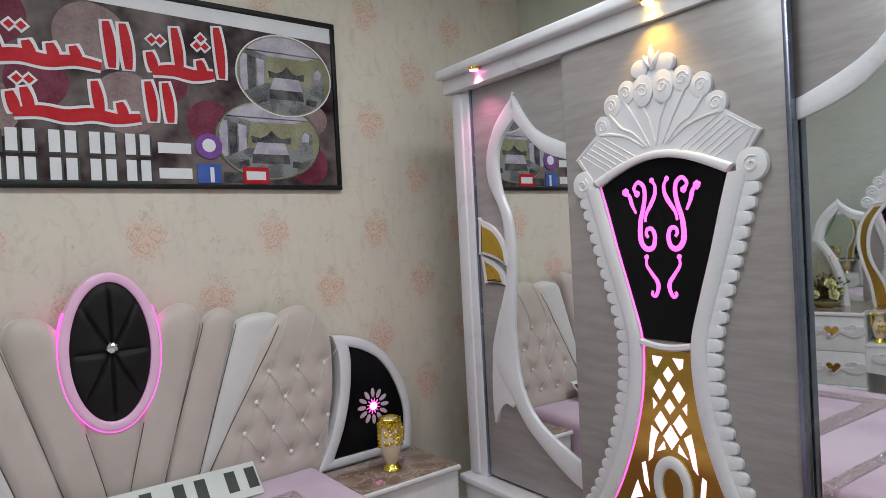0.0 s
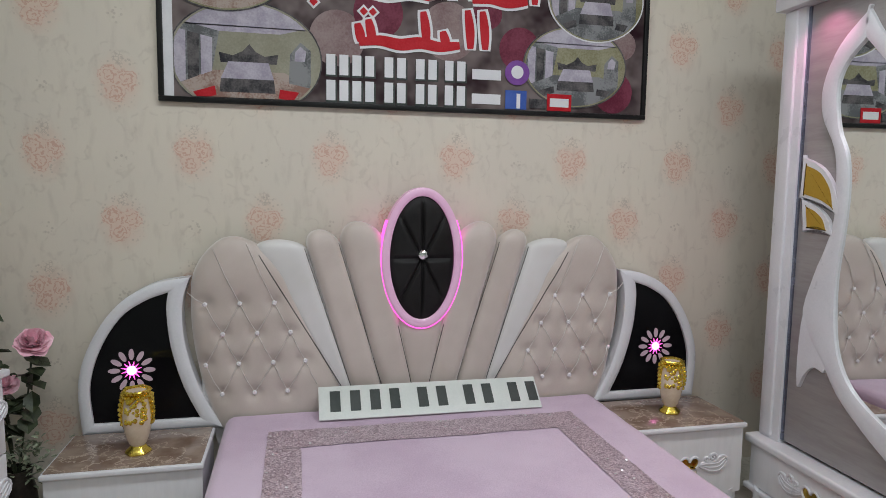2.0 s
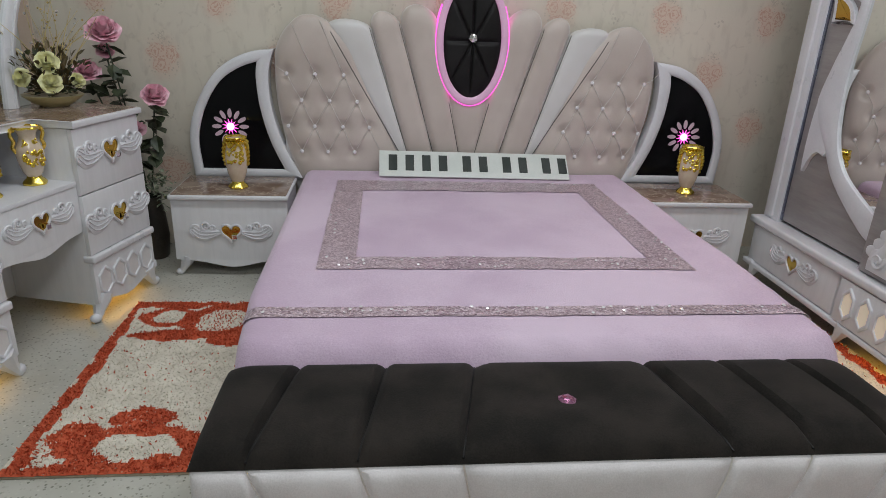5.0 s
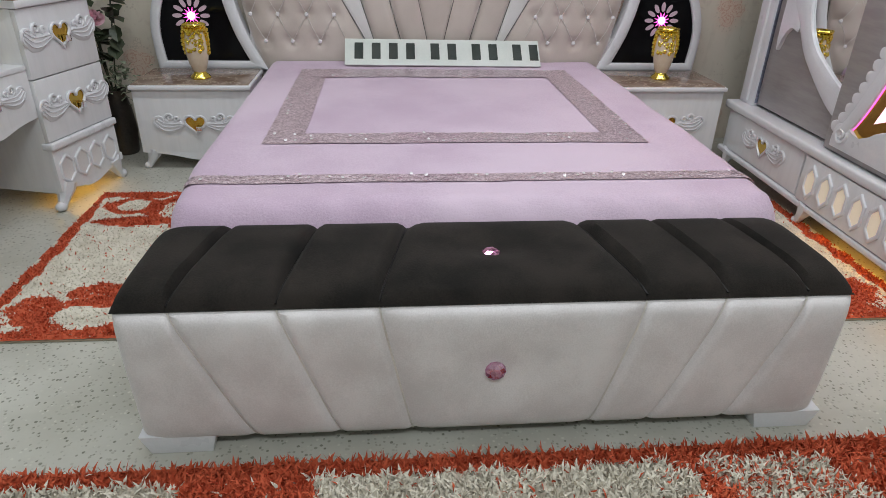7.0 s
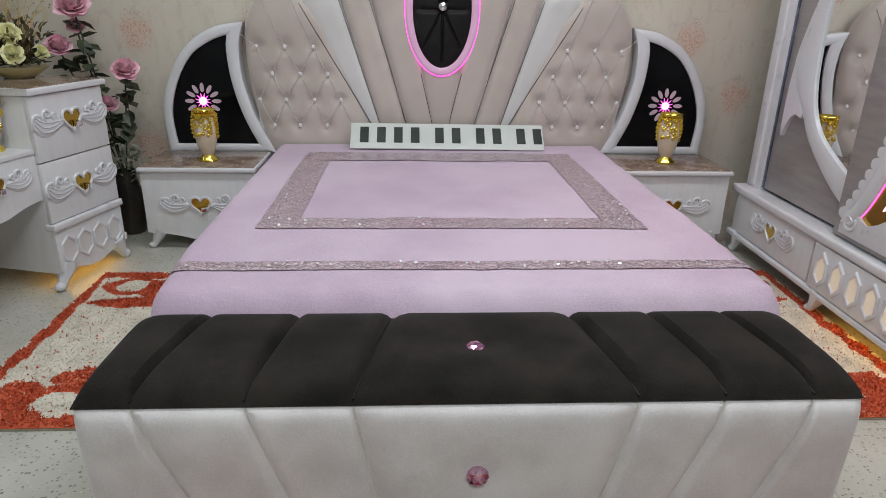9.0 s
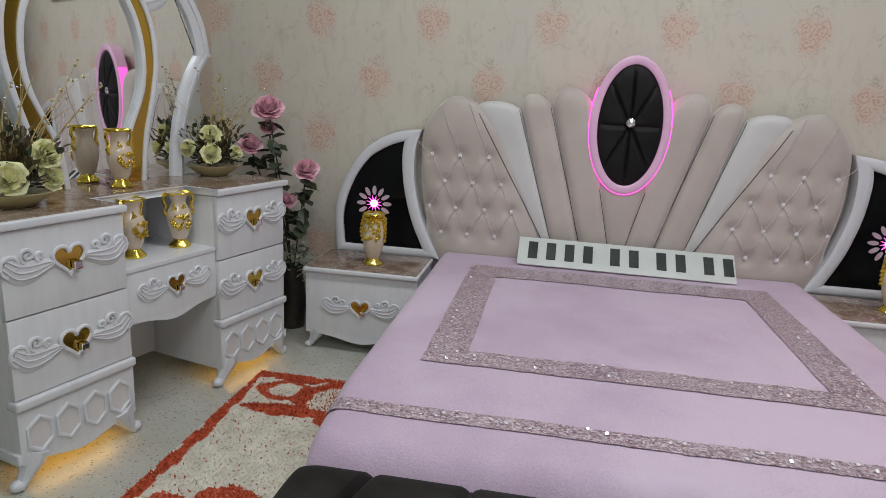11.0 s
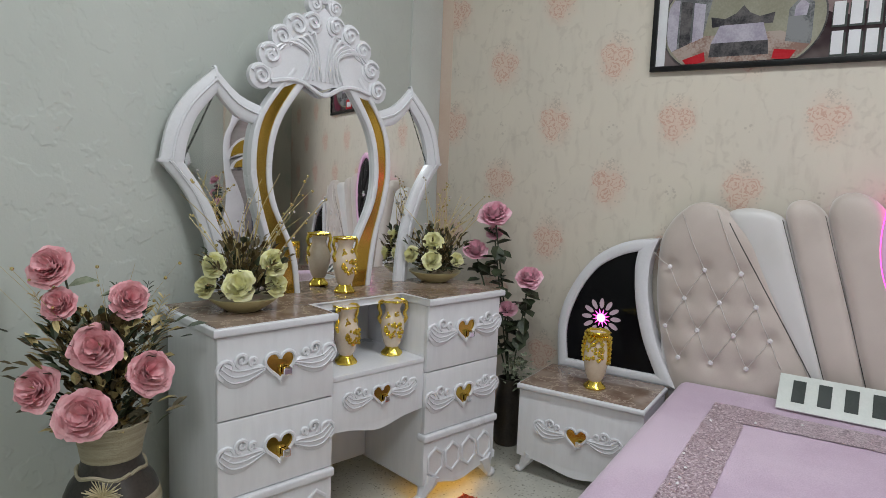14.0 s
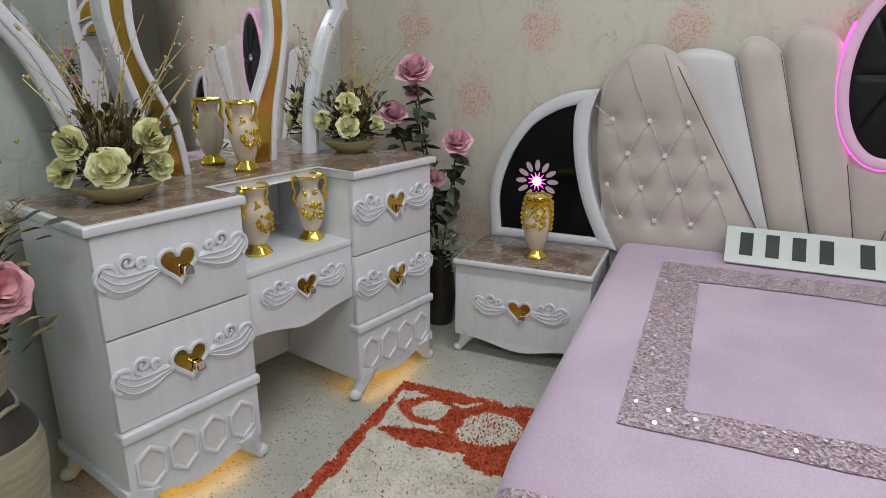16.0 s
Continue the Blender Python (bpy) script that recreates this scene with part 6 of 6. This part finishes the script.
def flower_bowl(base, rx, roses, tip, seed, label):
    """rx: the level direction across the group; roses as (across, height, radius)."""
    rg = random.Random(seed)
    R, F = Vector((rx[0], rx[1], 0)), Vector((rx[1], -rx[0], 0))
    t = thing("flower_bowl", pose(*base), label, "flower arrangement", "bowls of roses")
    part("bowl", lathe(bmesh.new(), [(0.055, 0.0), (0.060, 0.004), (0.075, 0.012), (0.112, 0.040), (0.116, 0.046), (0.108, 0.047), (0.085, 0.040), (0.03, 0.036)], 36), M_BOWL, t, "shallow khaki glazed bowl")
    bm, bm2 = bmesh.new(), bmesh.new()
    for k in range(420):
        a, e = rg.uniform(0, 6.283), rg.uniform(0.05, 1.4)
        d = Vector((math.cos(a) * math.cos(e), math.sin(a) * math.cos(e), math.sin(e)))
        p = Vector((0, 0, 0.05)) + d * rg.uniform(0.03, 0.115) * (1.0 if e < 0.6 else 1.7)
        leaf(bm if k % 3 == 0 else bm2, p, d + Vector((rg.uniform(-0.6, 0.6), rg.uniform(-0.6, 0.6), rg.uniform(-0.3, 0.5))), rg.uniform(0.022, 0.042), rg.uniform(0.006, 0.013), rg)
    tagged(part("foliage", bm, M_LEAF, t, "dark green and bronze foliage"), kind="stuff")
    tagged(part("bronze_foliage", bm2, M_LEAFB, t), kind="stuff")
    tuft = bmesh.new()
    for k in range(90):
        a, o = rg.uniform(0, 6.283), rg.uniform(0.0, 0.05)
        p = Vector((o * math.cos(a), o * math.sin(a), 0.06))
        q = p * 1.5 + Vector((rg.uniform(-0.03, 0.03), rg.uniform(-0.03, 0.03), rg.uniform(0.05, 0.135)))
        tube(tuft, [p, q], [0.0026, 0.0009], 3)
    tagged(part("dried_tuft", tuft, M_LEAFB, t, "dark brown dried grass tuft"), kind="stuff")
    for i, (a, z, r) in enumerate(roses):
        f = 0.085 if z < 0.13 else 0.055
        if abs(a) > 0.08:
            f = 0.03
        rose(R * a + F * f + Vector((0, 0, z)), r * 0.84, F * 0.8 + R * a * 4 + Vector((0, 0, 0.35)), t, M_ROSEY, seed * 10 + i, "cream-yellow silk rose")
    for k in range(22):
        a = rg.uniform(-1, 1)
        q = R * (a * tip[0] + tip[2]) + F * rg.uniform(-0.05, 0.08) + Vector((0, 0, rg.uniform(0.6, 1.0) * tip[1]))
        sprig(t, (rg.uniform(-0.02, 0.02), rg.uniform(-0.02, 0.02), 0.06), q, rg, 6 if k % 2 else 0, M_PEARL if k % 4 == 1 else M_GLITTER)
    return t


flower_bowl((-1.941, -1.552, 0.8335), (0.65, 0.76), [(-0.012, 0.090, 0.062), (0.088, 0.155, 0.060), (0.100, 0.085, 0.050), (-0.085, 0.150, 0.052), (-0.112, 0.080, 0.046)], (0.24, 0.47, 0.03), 3, "khaki bowl of cream roses and gold sprigs on dressing table")
flower_bowl((-1.806, -0.605, 0.8335), (0.843, 0.538), [(-0.012, 0.100, 0.054), (-0.010, 0.175, 0.056), (-0.100, 0.115, 0.046), (0.09, 0.10, 0.040)], (0.20, 0.46, 0.01), 5, "khaki bowl of cream roses and gold sprigs on dressing table")

# tall raffia vase with pink roses
urn = thing("floor_vase", pose(-1.945, -2.005, 0), "tall raffia-bound floor vase with pink silk roses", "floor vase")
part("base", lathe(bmesh.new(), [(0.110, 0.0), (0.122, 0.012), (0.118, 0.030), (0.100, 0.062), (0.097, 0.074)], 40), M_DARKPOT, urn, "dark glazed base")
part("belly", lathe(bmesh.new(), [(0.096, 0.072), (0.100, 0.10), (0.114, 0.20), (0.126, 0.30), (0.128, 0.36), (0.121, 0.395)], 40), M_RAFFIA, urn, "raffia-wound belly")
part("neck", lathe(bmesh.new(), [(0.121, 0.394), (0.108, 0.425), (0.088, 0.452), (0.078, 0.478), (0.076, 0.498)], 40), M_DARKPOT, urn, "dark glazed neck")
part("collar", lathe(bmesh.new(), [(0.0765, 0.496), (0.082, 0.53), (0.093, 0.575), (0.098, 0.596), (0.093, 0.598), (0.080, 0.55)], 40), M_RAFFIA, urn, "raffia-wound collar")
for z, r in ((0.46, 0.0865), (0.073, 0.0995)):
    pts = [(r * math.cos(6.28319 * i / 32), r * math.sin(6.28319 * i / 32), z + 0.006 * math.sin(i)) for i in range(33)]
    part("cord", tube(bmesh.new(), pts, 0.006, 5), M_RAFFIA, urn, "twisted cord")
UR, UF = Vector((0.514, 0.858, 0)), Vector((0.858, -0.514, 0))
rg = random.Random(8)
bm = bmesh.new()
c = UF * 0.108 + UR * (-0.022) + Vector((0, 0, 0.425))
for k in range(90):
    a, o = rg.uniform(0, 6.283), rg.uniform(0.1, 0.9)
    d = (UR * math.cos(a) + Vector((0, 0, 1)) * math.sin(a)) * (1 - 0.5 * o) + UF * o * 0.6
    tube(bm, [c, c + d.normalized() * rg.uniform(0.035, 0.058)], [0.0022, 0.001], 4)
part("raffia_star", bm, M_STRAW, urn, "raffia pompom flower")
for i, (a, z, r, f) in enumerate([(-0.125, 1.020, 0.058, 0.0), (-0.108, 0.925, 0.048, 0.02), (0.050, 0.932, 0.054, 0.03), (-0.028, 0.812, 0.068, 0.07), (-0.160, 0.712, 0.060, 0.04), (0.092, 0.735, 0.064, 0.06), (-0.055, 0.648, 0.070, 0.10)]):
    rose(UR * a + UF * f + Vector((0, 0, z)), r, UF * 0.9 + UR * a * 3 + Vector((0, 0, 0.4)), urn, M_ROSEP, 30 + i, "dusty pink silk rose")
    part("stem", tube(bmesh.new(), [UR * a * 0.2 + Vector((0, 0, 0.55)), UR * a * 0.8 + UF * f * 0.6 + Vector((0, 0, z - 0.02))], 0.003, 5), M_LEAF, urn)
bm, bm2, bm3 = bmesh.new(), bmesh.new(), bmesh.new()
for k in range(780):
    a, z = rg.gauss(-0.02, 0.085), rg.uniform(0.58, 0.88)
    p = UR * a * (0.7 + (z - 0.6)) + UF * rg.uniform(-0.05, 0.07) + Vector((0, 0, z))
    d = UR * a * 5 + UF * rg.uniform(-0.6, 0.9) + Vector((rg.uniform(-0.5, 0.5), rg.uniform(-0.5, 0.5), rg.uniform(0.1, 1.2)))
    leaf((bm, bm2, bm3, bm2, bm)[k % 5], p, d, rg.uniform(0.028, 0.06), rg.uniform(0.008, 0.016), rg)
tagged(part("foliage", bm, M_LEAF, urn, "dark green foliage"), kind="stuff")
tagged(part("bronze_foliage", bm2, M_LEAFB, urn), kind="stuff")
tagged(part("gold_foliage", bm3, M_STEM, urn), kind="stuff")
for a, z in ((-0.17, 0.96), (-0.13, 0.98), (0.02, 0.98), (0.10, 0.98), (0.14, 0.94), (0.16, 0.90)):
    fr = bmesh.new()
    p0, p1 = UR * a * 0.35 + Vector((0, 0, 0.68)), UR * a + UF * 0.01 + Vector((0, 0, z))
    tube(fr, [p0, p0.lerp(p1, 0.5) + Vector((0, 0, 0.02)), p1], [0.002, 0.0015, 0.001], 4)
    for k in range(16):
        q = p0.lerp(p1, 0.25 + 0.75 * k / 16)
        for s in (-1, 1):
            leaf(fr, q, (p1 - p0).normalized() * 0.7 + UR * s * 0.6, 0.045 * (1 - 0.5 * k / 16), 0.004, rg)
    part("fern", fr, M_STEM if a < -0.1 or a > 0.12 else M_LEAF, urn, "gilded fern frond")
for a, z in ((-0.135, 1.0), (-0.06, 0.97), (-0.03, 0.95)):
    lf = bmesh.new()
    leaf(lf, UR * (a + 0.04) + Vector((0, 0, z - 0.03)), UR + Vector((0, 0, 0.3)), 0.075, 0.026, rg)
    part("leaf", lf, M_LEAFG, urn, "grey-green silk leaf")
for k in range(16):
    q = UR * rg.uniform(-0.27, 0.24) + UF * rg.uniform(-0.03, 0.08) + Vector((0, 0, rg.uniform(0.85, 1.06)))
    sprig(urn, (0, 0, 0.62), q, rg, 4 if k % 2 else 0, M_GLITTER, 0.0011)

# tall pink roses in the corner behind the dressing table
plant = thing("rose_plant", pose(-1.61, -0.20, 0), "tall artificial pink rose stems in dark floor vase", "artificial plant")
part("vase", lathe(bmesh.new(), [(0.055, 0.0), (0.062, 0.01), (0.072, 0.12), (0.062, 0.24), (0.048, 0.30), (0.056, 0.33), (0.050, 0.33), (0.04, 0.29)], 28), M_DARKPOT, plant, "dark glazed vase")
for i, (x, y, z, r) in enumerate([(-0.115, -0.01, 1.105, 0.082), (-0.215, -0.01, 0.925, 0.066), (0.080, -0.01, 0.822, 0.068), (-0.03, 0.0, 0.66, 0.05), (-0.135, 0.03, 1.02, 0.045)]):
    rose(Vector((x, y, z)), r, Vector((0.25, -0.55, 0.75)), plant, M_ROSEP2, 60 + i, "bright pink silk rose")
    part("stem", tube(bmesh.new(), smoothed([(0, 0, 0.28), (x * 0.4, 0, z * 0.6), (x, y, z)], 5), 0.004, 5), M_LEAF, plant)
    for k in range(14):
        f = 0.5 + 0.47 * k / 14
        lb = bmesh.new()
        leaf(lb, (x * f + rg.uniform(-0.015, 0.015), y, 0.28 + (z - 0.28) * f), Vector((rg.uniform(-1, 1), rg.uniform(-0.9, 0.3), rg.uniform(-0.6, 0.4))), rg.uniform(0.065, 0.09), rg.uniform(0.030, 0.040), rg)
        part("leaf", lb, M_LEAF, plant)
bm = bmesh.new()
for k in range(120):
    leaf(bm, Vector((rg.gauss(0.06, 0.04), rg.gauss(-0.02, 0.03), rg.gauss(0.38, 0.05))), Vector((rg.uniform(-1, 1), rg.uniform(-1, 1), rg.uniform(-0.3, 1))), 0.03, 0.009, rg)
tagged(part("filler_leaves", bm, M_LEAFG, plant, "pale green filler sprays"), kind="stuff")
